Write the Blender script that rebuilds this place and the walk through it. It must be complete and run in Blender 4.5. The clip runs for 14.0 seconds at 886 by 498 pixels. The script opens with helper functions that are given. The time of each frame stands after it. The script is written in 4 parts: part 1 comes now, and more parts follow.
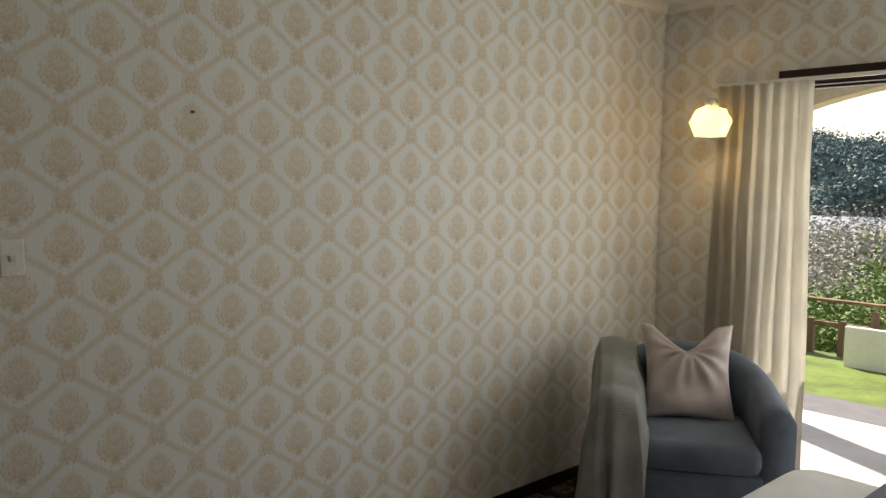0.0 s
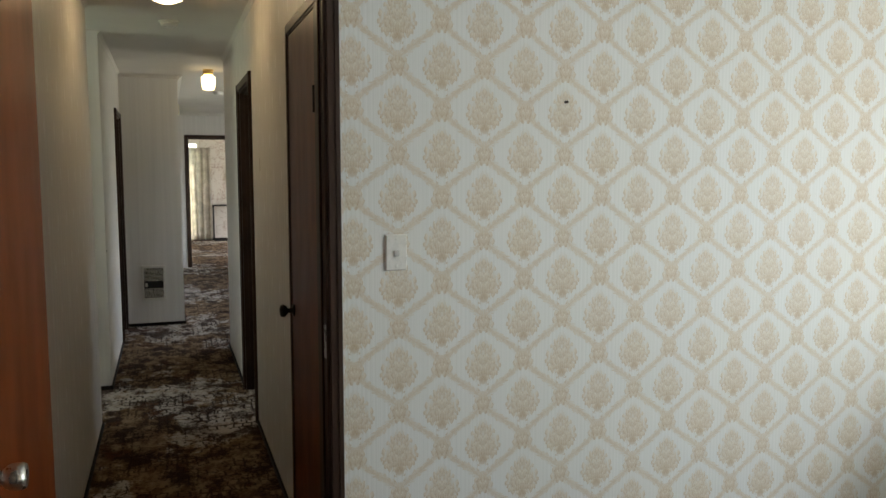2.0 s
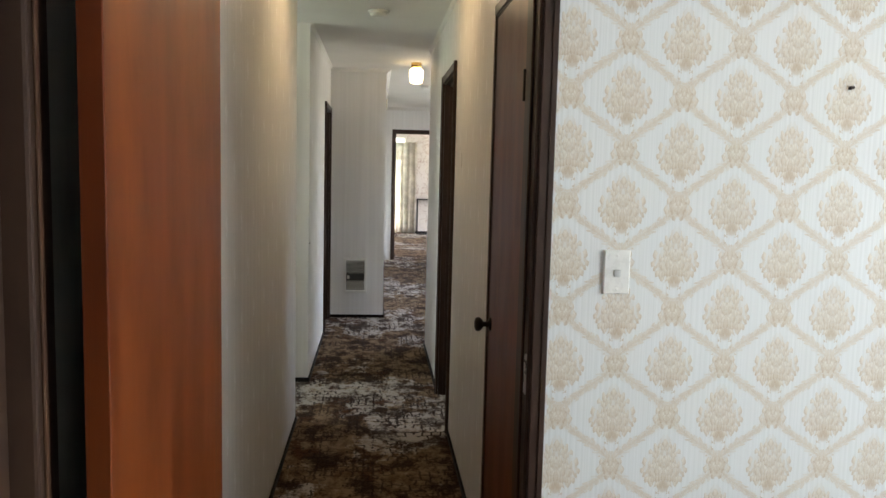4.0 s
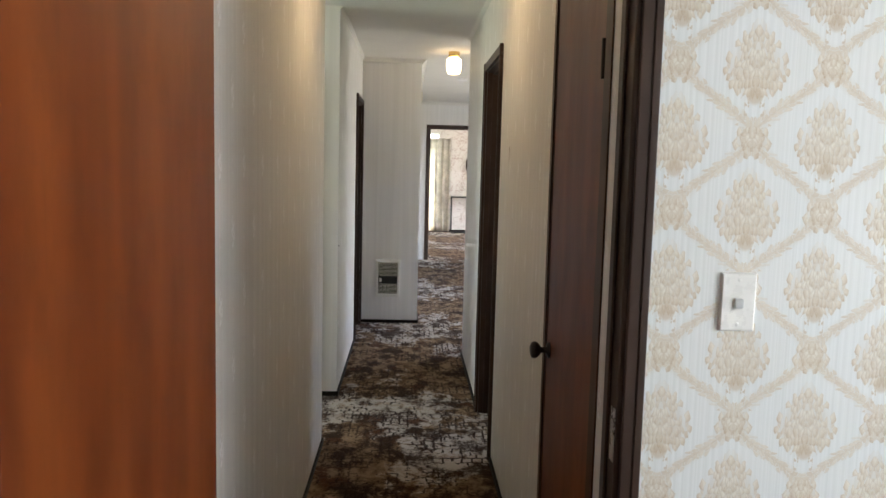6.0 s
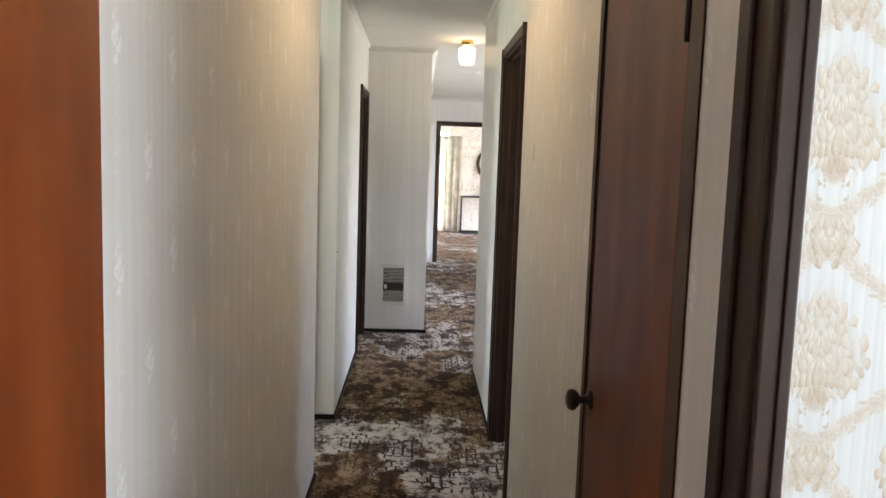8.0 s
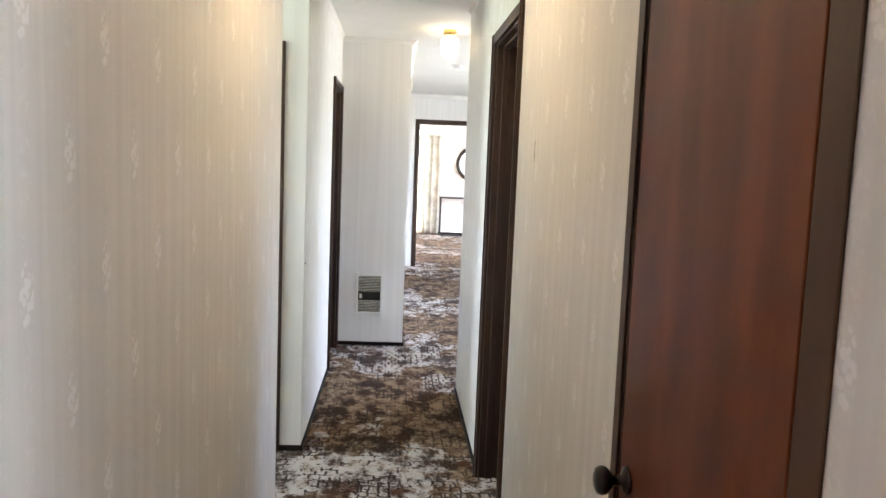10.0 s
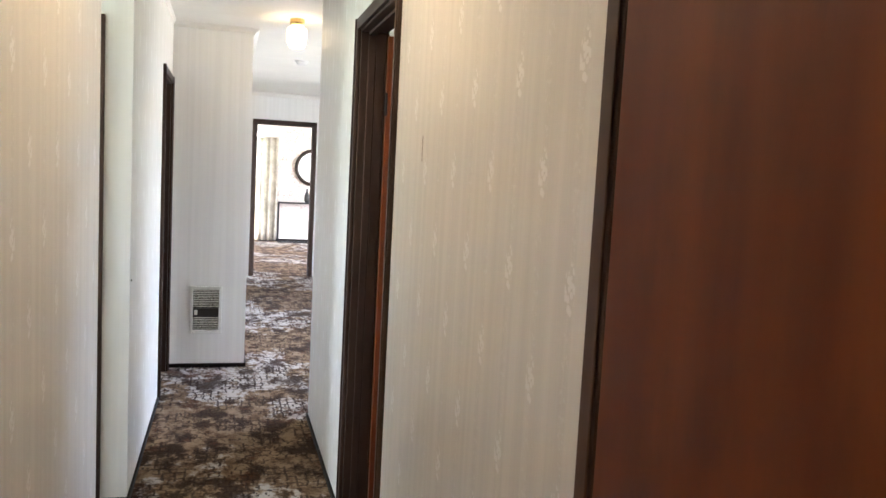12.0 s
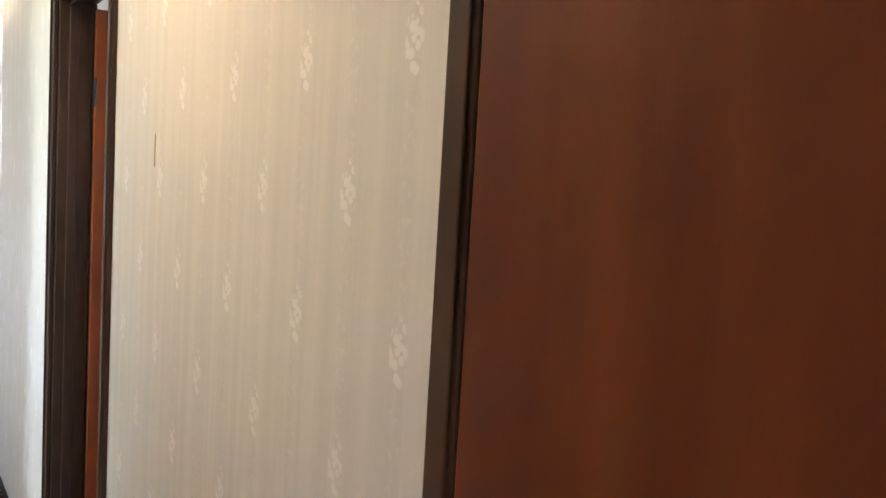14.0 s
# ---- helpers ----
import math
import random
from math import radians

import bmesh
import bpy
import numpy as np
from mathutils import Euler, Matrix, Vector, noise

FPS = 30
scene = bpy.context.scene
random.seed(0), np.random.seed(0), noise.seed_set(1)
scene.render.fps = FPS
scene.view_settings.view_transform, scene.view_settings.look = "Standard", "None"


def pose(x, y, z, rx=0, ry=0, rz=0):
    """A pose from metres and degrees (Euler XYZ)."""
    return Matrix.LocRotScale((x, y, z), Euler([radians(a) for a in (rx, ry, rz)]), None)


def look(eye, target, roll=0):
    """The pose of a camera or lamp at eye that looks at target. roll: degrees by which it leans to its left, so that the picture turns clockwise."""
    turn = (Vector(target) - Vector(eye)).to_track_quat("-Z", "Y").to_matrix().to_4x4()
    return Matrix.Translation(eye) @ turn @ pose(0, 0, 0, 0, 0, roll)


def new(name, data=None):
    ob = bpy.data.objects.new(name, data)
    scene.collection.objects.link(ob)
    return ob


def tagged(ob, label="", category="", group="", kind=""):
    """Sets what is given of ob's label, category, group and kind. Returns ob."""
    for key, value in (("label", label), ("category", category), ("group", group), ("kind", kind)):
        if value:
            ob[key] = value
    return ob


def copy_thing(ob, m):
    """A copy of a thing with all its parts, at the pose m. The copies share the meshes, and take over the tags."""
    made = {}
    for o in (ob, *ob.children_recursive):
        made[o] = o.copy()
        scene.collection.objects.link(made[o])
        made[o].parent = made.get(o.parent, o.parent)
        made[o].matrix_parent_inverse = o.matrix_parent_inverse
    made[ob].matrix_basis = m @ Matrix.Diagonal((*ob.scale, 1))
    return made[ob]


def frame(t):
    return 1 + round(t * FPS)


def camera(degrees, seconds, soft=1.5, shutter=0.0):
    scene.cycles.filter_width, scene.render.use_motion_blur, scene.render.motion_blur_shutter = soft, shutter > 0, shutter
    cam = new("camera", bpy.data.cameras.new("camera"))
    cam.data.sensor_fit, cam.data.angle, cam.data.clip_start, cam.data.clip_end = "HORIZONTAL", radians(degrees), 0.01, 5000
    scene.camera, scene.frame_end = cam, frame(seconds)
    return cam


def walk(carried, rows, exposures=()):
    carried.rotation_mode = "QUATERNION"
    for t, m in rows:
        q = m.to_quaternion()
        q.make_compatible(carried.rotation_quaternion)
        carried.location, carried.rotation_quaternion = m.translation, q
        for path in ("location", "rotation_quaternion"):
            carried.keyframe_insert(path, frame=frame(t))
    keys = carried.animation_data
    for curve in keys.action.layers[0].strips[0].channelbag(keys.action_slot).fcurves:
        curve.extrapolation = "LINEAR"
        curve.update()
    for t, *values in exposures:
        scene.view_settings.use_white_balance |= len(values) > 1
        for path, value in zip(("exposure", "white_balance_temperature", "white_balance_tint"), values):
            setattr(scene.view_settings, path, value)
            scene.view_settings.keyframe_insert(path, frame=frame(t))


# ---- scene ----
cam = camera(58.7, 14.0)
PATH = [
    (0, (0.012, 0.192, 1.478), (1.364, 1.655, 1.306), 0.7),
    (0.5, (0.004, 0.257, 1.444), (1.22, 1.838, 1.284), 0.1),
    (1, (0.021, 0.313, 1.479), (1.03, 2.029, 1.29), 0.3),
    (1.5, (0.007, 0.377, 1.482), (0.865, 2.174, 1.291), 0.2),
    (2, (-0.001, 0.466, 1.475), (0.658, 2.345, 1.283), 0.0),
    (2.5, (0.003, 0.541, 1.465), (0.513, 2.466, 1.273), 0.1),
    (3, (0.023, 0.653, 1.465), (0.388, 2.61, 1.27), 0.5),
    (3.5, (0.042, 0.749, 1.475), (0.317, 2.72, 1.279), 1.0),
    (4, (0.056, 0.855, 1.481), (0.226, 2.837, 1.276), 1.4),
    (4.2, (0.052, 0.883, 1.475), (0.217, 2.865, 1.271), 1.7),
    (6.5, (0.039, 1.459, 1.475), (0.11, 3.446, 1.259), 1.5),
    (7, (0.046, 1.59, 1.466), (0.108, 3.577, 1.25), 1.7),
    (7.5, (0.039, 1.693, 1.454), (0.104, 3.68, 1.238), 1.7),
    (8, (0.05, 1.833, 1.472), (0.117, 3.82, 1.253), 1.9),
    (10.3, (0.044, 2.391, 1.473), (0.197, 4.374, 1.257), 2.4),
    (10.5, (0.012, 2.445, 1.469), (0.22, 4.424, 1.266), 2.7),
    (11, (-0.004, 2.555, 1.474), (0.298, 4.522, 1.276), 2.8),
    (11.5, (-0.014, 2.635, 1.468), (0.389, 4.585, 1.276), 2.9),
    (12, (-0.019, 2.745, 1.453), (0.514, 4.663, 1.268), 3.0),
    (12.5, (-0.016, 2.834, 1.448), (0.624, 4.72, 1.267), 3.0),
    (13, (-0.015, 2.939, 1.459), (0.76, 4.775, 1.285), 3.0),
    (13.5, (-0.014, 3.005, 1.467), (0.879, 4.787, 1.298), 3.0),
    (14, (0.007, 3.088, 1.479), (1.174, 4.705, 1.324), 3.3),
]
EXPOSURES = [(0.0, 0.82, 8000, 15), (0.5, 0.98, 8000, 16), (1.0, 1.28, 7700, 14), (2.0, 1.85, 7000, 11), (3.0, 2.5, 6800, 12), (4.0, 2.68, 6600, 14), (7.5, 3.12, 6500, 16),
             (10.5, 3.9, 6050, 16), (12.0, 3.8, 6100, 17), (13.2, 3.78, 6200, 18), (14.0, 4.05, 6200, 18)]
walk(cam, [(t, look(eye, target, roll)) for t, eye, target, roll in PATH], EXPOSURES)

# ---- world, sun and window light ----
world = bpy.data.worlds.new("sky")
scene.world = world
world.use_nodes = True
wnt = world.node_tree
sky = wnt.nodes.new("ShaderNodeTexSky")
sky.sky_type = "NISHITA"
sky.sun_disc = False
sky.sun_elevation = radians(56)
sky.sun_rotation = radians(25)
wnt.nodes["Background"].inputs[1].default_value = 0.15
wnt.links.new(sky.outputs[0], wnt.nodes["Background"].inputs[0])


def sun_lamp():
    d = bpy.data.lights.new("sun", "SUN")
    d.energy, d.angle, d.color = 5.0, radians(0.53), (1, 0.95, 0.87)
    ob = new("sun", d)
    # the sun stands high over the garden
    az, el = radians(25), radians(56)
    way = Vector((math.sin(az) * math.cos(el), math.cos(az) * math.cos(el), math.sin(el)))
    ob.matrix_basis = look(way * 20, (0, 0, 0))


def window_lamp(name, at, to, w, h, watts, color):
    """Sky light in a window's opening."""
    d = bpy.data.lights.new(name, "AREA")
    d.shape, d.size, d.size_y, d.energy, d.color = "RECTANGLE", w, h, watts, color
    new(name, d).matrix_basis = look(at, to)


sun_lamp()
window_lamp("slider_sky", (3.985, 0.68, 1.0), (2.0, 0.68, 1.25), 2.74, 1.9, 19.5, (0.79, 0.905, 1.0))
window_lamp("passage_sky", (-2.36, 5.78, 1.55), (0, 5.78, 1.3), 0.7, 1.0, 2.2, (0.88, 1.0, 0.94))
window_lamp("entry_sky", (3.16, 9.6, 1.25), (0, 9.6, -1.2), 3.6, 1.7, 6.2, (0.92, 0.95, 1.0))
window_lamp("lounge_sky", (4.36, 16.0, 1.2), (0, 16.0, -0.9), 3.6, 1.8, 18, (0.98, 0.97, 1.0))
window_lamp("study_sky", (2.96, 5.9, 1.5), (0, 5.9, 1.2), 1.2, 1.0, 1.1, (0.92, 0.95, 1.0))

# ---- materials ----
def inp(nt, sock, val):
    if isinstance(val, (int, float, tuple)):
        sock.default_value = val
    else:
        nt.links.new(val, sock)


class Nodes:
    """Short names for the shader nodes of one material."""

    def __init__(self, name):
        self.mat = bpy.data.materials.new(name)
        self.mat.use_nodes = True
        self.nt = self.mat.node_tree
        self.bsdf = self.nt.nodes["Principled BSDF"]

    def m(self, op, a, b=0.0, c=0.0):
        n = self.nt.nodes.new("ShaderNodeMath")
        n.operation = op
        for s, v in zip(n.inputs, (a, b, c)):
            inp(self.nt, s, v)
        return n.outputs[0]

    def add(self, a, b): return self.m("ADD", a, b)
    def sub(self, a, b): return self.m("SUBTRACT", a, b)
    def mul(self, a, b): return self.m("MULTIPLY", a, b)

    def step(self, v, lo, hi, to0=0.0, to1=1.0):
        n = self.nt.nodes.new("ShaderNodeMapRange")
        n.interpolation_type = "SMOOTHSTEP"
        n.inputs[1].default_value, n.inputs[2].default_value = lo, hi
        n.inputs[3].default_value, n.inputs[4].default_value = to0, to1
        inp(self.nt, n.inputs[0], v)
        return n.outputs[0]

    def coords(self):
        n = self.nt.nodes.new("ShaderNodeTexCoord")
        s = self.nt.nodes.new("ShaderNodeSeparateXYZ")
        self.nt.links.new(n.outputs["Object"], s.inputs[0])
        return s.outputs

    def vec(self, x, y, z=0.0):
        n = self.nt.nodes.new("ShaderNodeCombineXYZ")
        for s, v in zip(n.inputs, (x, y, z)):
            inp(self.nt, s, v)
        return n.outputs[0]

    def obvec(self, sx=1.0, sy=1.0, sz=1.0):
        n = self.nt.nodes.new("ShaderNodeTexCoord")
        g = self.nt.nodes.new("ShaderNodeMapping")
        self.nt.links.new(n.outputs["Object"], g.inputs[0])
        g.inputs[3].default_value = (sx, sy, sz)
        return g.outputs[0]

    def noise(self, vec, scale, detail=3.0, rough=0.55, distort=0.0):
        n = self.nt.nodes.new("ShaderNodeTexNoise")
        inp(self.nt, n.inputs["Vector"], vec)
        n.inputs["Scale"].default_value, n.inputs["Detail"].default_value = scale, detail
        n.inputs["Roughness"].default_value, n.inputs["Distortion"].default_value = rough, distort
        return n.outputs[0]

    def cells(self, vec, scale, feature="F1", metric="EUCLIDEAN", out=0, rand=1.0):
        n = self.nt.nodes.new("ShaderNodeTexVoronoi")
        n.feature = feature
        if feature != "DISTANCE_TO_EDGE":
            n.distance = metric
        inp(self.nt, n.inputs["Vector"], vec)
        n.inputs["Scale"].default_value = scale
        n.inputs["Randomness"].default_value = rand
        return n.outputs[out]

    def mix(self, f, a, b):
        n = self.nt.nodes.new("ShaderNodeMix")
        n.data_type = "RGBA"
        inp(self.nt, n.inputs[0], f)
        for s, v in ((n.inputs[6], a), (n.inputs[7], b)):
            if isinstance(v, tuple):
                s.default_value = (*v, 1)
            else:
                self.nt.links.new(v, s)
        return n.outputs[2]

    def bump(self, h, strength=0.3, dist=0.002):
        n = self.nt.nodes.new("ShaderNodeBump")
        n.inputs["Strength"].default_value, n.inputs["Distance"].default_value = strength, dist
        inp(self.nt, n.inputs["Height"], h)
        self.nt.links.new(n.outputs[0], self.bsdf.inputs["Normal"])

    def end(self, color, rough=0.5, **more):
        b = self.bsdf
        if isinstance(color, tuple):
            b.inputs["Base Color"].default_value = (*color, 1)
        else:
            self.nt.links.new(color, b.inputs["Base Color"])
        inp(self.nt, b.inputs["Roughness"], rough)
        for k, v in more.items():
            inp(self.nt, b.inputs[k.replace("_", " ")], v)
        return self.mat


def rnd(n, v):
    """The offset from the nearest whole number."""
    return n.sub(v, n.m("ROUND", v))


def damask(name, axis, x0, z0):
    """Wallpaper: half-drop bouquets of small leaves in an ogee of leaf garlands on pinstripes."""
    n = Nodes(name)
    c = n.coords()
    px, pz = 0.2705, 0.256
    X = n.m("DIVIDE", n.sub(c[axis], x0), px)
    Z = n.m("DIVIDE", n.sub(c[2], z0), pz)
    PALE, TAN, DEEP = (0.775, 0.73, 0.64), (0.565, 0.45, 0.32), (0.50, 0.375, 0.245)

    def nearest(o1, o2):
        """Mirrored local metres round the nearer of two lattice points."""
        ax, az = rnd(n, n.sub(X, o1[0])), rnd(n, n.sub(Z, o1[1]))
        bx, bz = rnd(n, n.sub(X, o2[0])), rnd(n, n.sub(Z, o2[1]))
        first = n.m("LESS_THAN", n.add(n.m("ABSOLUTE", ax), n.m("ABSOLUTE", az)), n.add(n.m("ABSOLUTE", bx), n.m("ABSOLUTE", bz)))
        rest = n.sub(1.0, first)
        qx = n.m("ABSOLUTE", n.mul(n.add(n.mul(ax, first), n.mul(bx, rest)), px))
        qz = n.mul(n.add(n.mul(az, first), n.mul(bz, rest)), pz)
        return qx, qz

    def leaves(u, v, seed, scale):
        """Irregular cells on two coordinates: (distance to rim, tone, cell's u, cell's v)."""
        vec = n.vec(u, v, seed)
        e = n.cells(vec, scale, "DISTANCE_TO_EDGE", rand=1.0)
        f = n.nt.nodes.new("ShaderNodeTexVoronoi")
        inp(n.nt, f.inputs["Vector"], vec)
        f.inputs["Scale"].default_value, f.inputs["Randomness"].default_value = scale, 1.0
        tone = n.nt.nodes.new("ShaderNodeSeparateColor")
        n.nt.links.new(f.outputs["Color"], tone.inputs[0])
        at = n.nt.nodes.new("ShaderNodeSeparateXYZ")
        n.nt.links.new(f.outputs["Position"], at.inputs[0])
        return e, tone.outputs[0], at.outputs[0], at.outputs[1]

    def paint(col, mask, e, tone, deep=0.0, lean=0.0):
        """Lays leaves over col: tan rim, pale blade with one deeper side, each leaf its own tone."""
        rim = n.step(e, 0.02, 0.20, 1.0, 0.0)
        side = n.m("MINIMUM", n.m("MAXIMUM", n.add(n.add(n.mul(tone, 0.45), deep), lean), 0.0), 1.0)
        return n.mix(mask, col, n.mix(n.mul(rim, 0.42), n.mix(side, PALE, TAN), DEEP))

    pin = n.step(n.add(n.mul(n.noise(n.vec(c[axis], 0.0, 0.0), 190.0, 2.0), 0.9), n.mul(n.m("SINE", n.mul(c[axis], 2 * math.pi / 0.0135)), 0.06)), 0.28, 0.62)
    age = n.noise(n.obvec(), 1.3, 4.0)
    base = n.mix(pin, (0.725, 0.74, 0.725), (0.80, 0.815, 0.805))
    col = n.mix(n.step(age, 0.35, 0.8, 0, 0.45), base, (0.765, 0.745, 0.69))

    # garlands: small leaves either side of an ogee stem
    fx, fz = n.m("ABSOLUTE", rnd(n, X)), n.m("ABSOLUTE", rnd(n, Z))
    turn = n.m("COSINE", n.mul(Z, 2 * math.pi))
    ogee = n.add(n.mul(n.sub(0.5, fz), 0.35), n.mul(n.add(0.25, n.mul(turn, 0.25)), 0.65))
    off = n.mul(n.sub(fx, ogee), px * 0.74)
    dist = n.m("ABSOLUTE", off)
    along = n.add(n.mul(fz, pz), n.mul(n.sub(0.5, fx), px))
    e, tone, gu, gv = leaves(n.add(n.mul(along, 0.75), n.mul(dist, 0.9)), off, 2.3, 105.0)
    inside = n.mul(n.step(n.m("ABSOLUTE", gv), 0.0135, 0.0125), n.step(tone, 0.16, 0.20))
    gar = n.mul(inside, n.step(e, 0.02, 0.12))
    gar = n.m("MAXIMUM", gar, n.mul(n.step(dist, 0.0026, 0.0014), 0.8))
    wash = n.step(dist, 0.020, 0.006, 0, 0.25)
    col = n.mix(wash, col, (0.66, 0.58, 0.46))
    col = paint(col, n.mul(gar, 0.85), e, tone, 0.15)

    def bouquet(col, q, heart, low, side, high, scale, seed, deep):
        """Small leaves crowded into a pointed egg with a ragged rim."""

        def egg(x, z):
            dz = n.add(z, heart)
            over = n.m("GREATER_THAN", dz, 0.0)
            eb = n.mul(dz, n.add(1 / low, n.mul(over, 1 / high - 1 / low)))
            ea = n.m("DIVIDE", n.m("ABSOLUTE", x), n.mul(n.sub(1.0, n.mul(n.m("MAXIMUM", eb, 0.0), 0.22)), side))
            return n.m("POWER", n.add(n.m("POWER", ea, 1.6), n.m("POWER", n.m("ABSOLUTE", eb), 1.6)), 0.625), eb

        # the leaves lean up and out from the middle
        lu, lv = n.mul(n.add(q[0], n.mul(q[1], 0.30)), 1.35), n.mul(n.sub(n.mul(q[1], 0.85), n.mul(q[0], 0.55)), 0.66)
        lu = n.add(lu, n.mul(n.sub(n.noise(n.vec(q[0], q[1], seed), 42.0, 1.0), 0.5), 0.016))
        e, tone, cu, cv = leaves(lu, lv, seed, scale)
        lean = n.mul(n.add(n.sub(lu, cu), n.mul(n.sub(cv, lv), 1.6)), 0.40 * scale)
        cz = n.mul(n.add(n.mul(cv, 1 / 0.66), n.mul(cu, 0.55 / 1.35)), 1 / 1.015)
        cx = n.sub(n.mul(cu, 1 / 1.35), n.mul(cz, 0.30))
        at_leaf, low_leaf = egg(cx, cz)
        here, _ = egg(q[0], q[1])
        mask = n.mul(n.step(at_leaf, 0.97, 0.93), n.step(here, 1.30, 1.15))
        mask = n.mul(mask, n.sub(1.0, n.mul(n.step(tone, 0.24, 0.20), n.step(at_leaf, 0.45, 0.55))))
        gap = n.step(e, 0.0, 0.10, 0.25, 1.0)
        col = n.mix(n.step(here, 1.05, 0.6, 0, 0.38), col, (0.65, 0.56, 0.44))
        col = paint(col, n.mul(mask, gap), e, n.add(tone, n.mul(low_leaf, -0.25)), deep, lean)
        return col, mask, e

    # posies where the garlands meet
    q = nearest((0.0, 0.5), (0.5, 0.0))
    col, m1, e1 = bouquet(col, q, 0.010, 0.026, 0.036, 0.046, 125.0, 5.1, 0.12)
    # large bouquets, two thin tassels under each
    q = nearest((0.0, 0.0), (0.5, 0.5))
    tas = n.mul(n.step(n.m("ABSOLUTE", n.sub(q[0], 0.0135)), 0.0055, 0.003), n.mul(n.step(q[1], -0.100, -0.088), n.step(q[1], -0.046, -0.056)))
    bead = n.step(n.cells(n.vec(q[0], q[1], 7.0), 150.0), 0.5, 0.35)
    col = n.mix(n.mul(n.mul(tas, bead), 0.75), col, TAN)
    col, m2, e2 = bouquet(col, q, 0.016, 0.056, 0.062, 0.086, 108.0, 1.7, 0.12)
    # a deeper lobe at the foot and a pale palmette in the middle
    foot = n.m("SQRT", n.add(n.m("POWER", n.mul(q[0], 1 / 0.015), 2.0), n.m("POWER", n.mul(n.add(q[1], 0.058), 1 / 0.017), 2.0)))
    col = n.mix(n.step(foot, 1.1, 0.6, 0, 0.6), col, TAN)
    relief = n.m("MAXIMUM", gar, n.m("MAXIMUM", n.mul(m1, n.step(e1, 0.0, 0.3)), n.mul(m2, n.step(e2, 0.0, 0.3))))
    fleck = n.noise(n.obvec(), 330.0, 2.0)
    col = n.mix(n.mul(relief, n.step(fleck, 0.45, 0.7, 0, 0.3)), col, (0.80, 0.785, 0.74))
    n.bump(n.add(n.mul(pin, 0.35), n.add(relief, n.mul(fleck, 0.4))), 0.16, 0.001)
    return n.end(col, 0.42, Specular_IOR_Level=0.35)


def hall_paper(name, axis, y0, z0, tint=(0.77, 0.745, 0.70)):
    """Embossed cream wallpaper: streaks and drops of satin flowers."""
    n = Nodes(name)
    c = n.coords()
    py, pz = 0.132, 0.342
    U = n.m("DIVIDE", n.sub(c[axis], y0), py)
    col_i = n.m("ROUND", U)
    V = n.add(n.m("DIVIDE", n.sub(c[2], z0), pz), n.mul(col_i, 0.5))
    lu = n.mul(n.sub(U, col_i), py)
    lv = n.mul(rnd(n, V), pz)
    a, b = n.m("DIVIDE", lu, 0.020), n.m("DIVIDE", lv, 0.046)
    r = n.m("SQRT", n.add(n.mul(a, a), n.mul(b, b)))
    pet = n.cells(n.vec(lu, lv, 0.3), 78.0)
    ring = n.step(n.m("ABSOLUTE", n.sub(pet, 0.30)), 0.30, 0.18)
    flower = n.mul(n.step(r, 1.05, 0.8), ring)
    # a thinner trail of buds between the flowers, on a duller ribbon
    band = n.step(n.m("ABSOLUTE", lu), 0.017, 0.008)
    bud = n.noise(n.vec(lu, lv, 4.0), 85.0, 2.0)
    trail = n.mul(n.mul(band, n.step(bud, 0.55, 0.63)), 0.35)
    dull = n.mul(band, n.step(n.noise(n.vec(lu, n.mul(lv, 0.5), 8.0), 40.0, 2.0), 0.42, 0.62))
    fl = n.m("MAXIMUM", flower, trail)
    u, v = c[axis], c[2]
    streak = n.noise(n.vec(n.mul(u, 130.0), n.mul(v, 3.0), 0.0), 1.0, 2.0)
    streak2 = n.noise(n.vec(n.mul(u, 34.0), n.mul(v, 0.6), 7.0), 1.0, 3.0)
    line = n.step(n.m("ABSOLUTE", rnd(n, n.m("DIVIDE", n.add(u, 0.04), 0.264))), 0.008, 0.004)
    base = n.mix(n.step(streak2, 0.3, 0.7), tint, tuple(min(1, k * 1.10) for k in tint))
    base = n.mix(n.mul(streak, 0.30), base, tuple(k * 0.86 for k in tint))
    base = n.mix(n.mul(line, 0.35), base, (0.80, 0.77, 0.70))
    grime = n.noise(n.obvec(), 1.1, 4.0)
    base = n.mix(n.step(grime, 0.45, 0.9, 0, 0.5), base, tuple(k * 0.86 for k in tint))
    base = n.mix(n.mul(dull, 0.15), base, tuple(k * 0.84 for k in tint))
    # pale flowers; their satin highlight is partly put into this colour
    col = n.mix(fl, base, (0.90, 0.885, 0.855))
    n.bump(n.add(n.add(n.mul(streak, 0.6), n.mul(streak2, 0.5)), n.mul(fl, 0.3)), 0.15, 0.001)
    rough = n.sub(0.52, n.add(n.mul(fl, 0.16), n.mul(streak2, 0.10)))
    return n.end(col, rough, Specular_IOR_Level=0.45)


def panel_paper(name, axis):
    """White paper with faint upright ribs."""
    n = Nodes(name)
    c = n.coords()
    rib = n.noise(n.vec(n.mul(c[axis], 26.0), n.mul(c[2], 0.4), 0.0), 1.0, 3.0)
    fine = n.noise(n.vec(n.mul(c[axis], 160.0), n.mul(c[2], 4.0), 0.0), 1.0, 2.0)
    col = n.mix(n.step(rib, 0.35, 0.65), (0.79, 0.78, 0.755), (0.84, 0.83, 0.805))
    n.bump(n.add(rib, n.mul(fine, 0.4)), 0.15, 0.001)
    return n.end(col, 0.5)


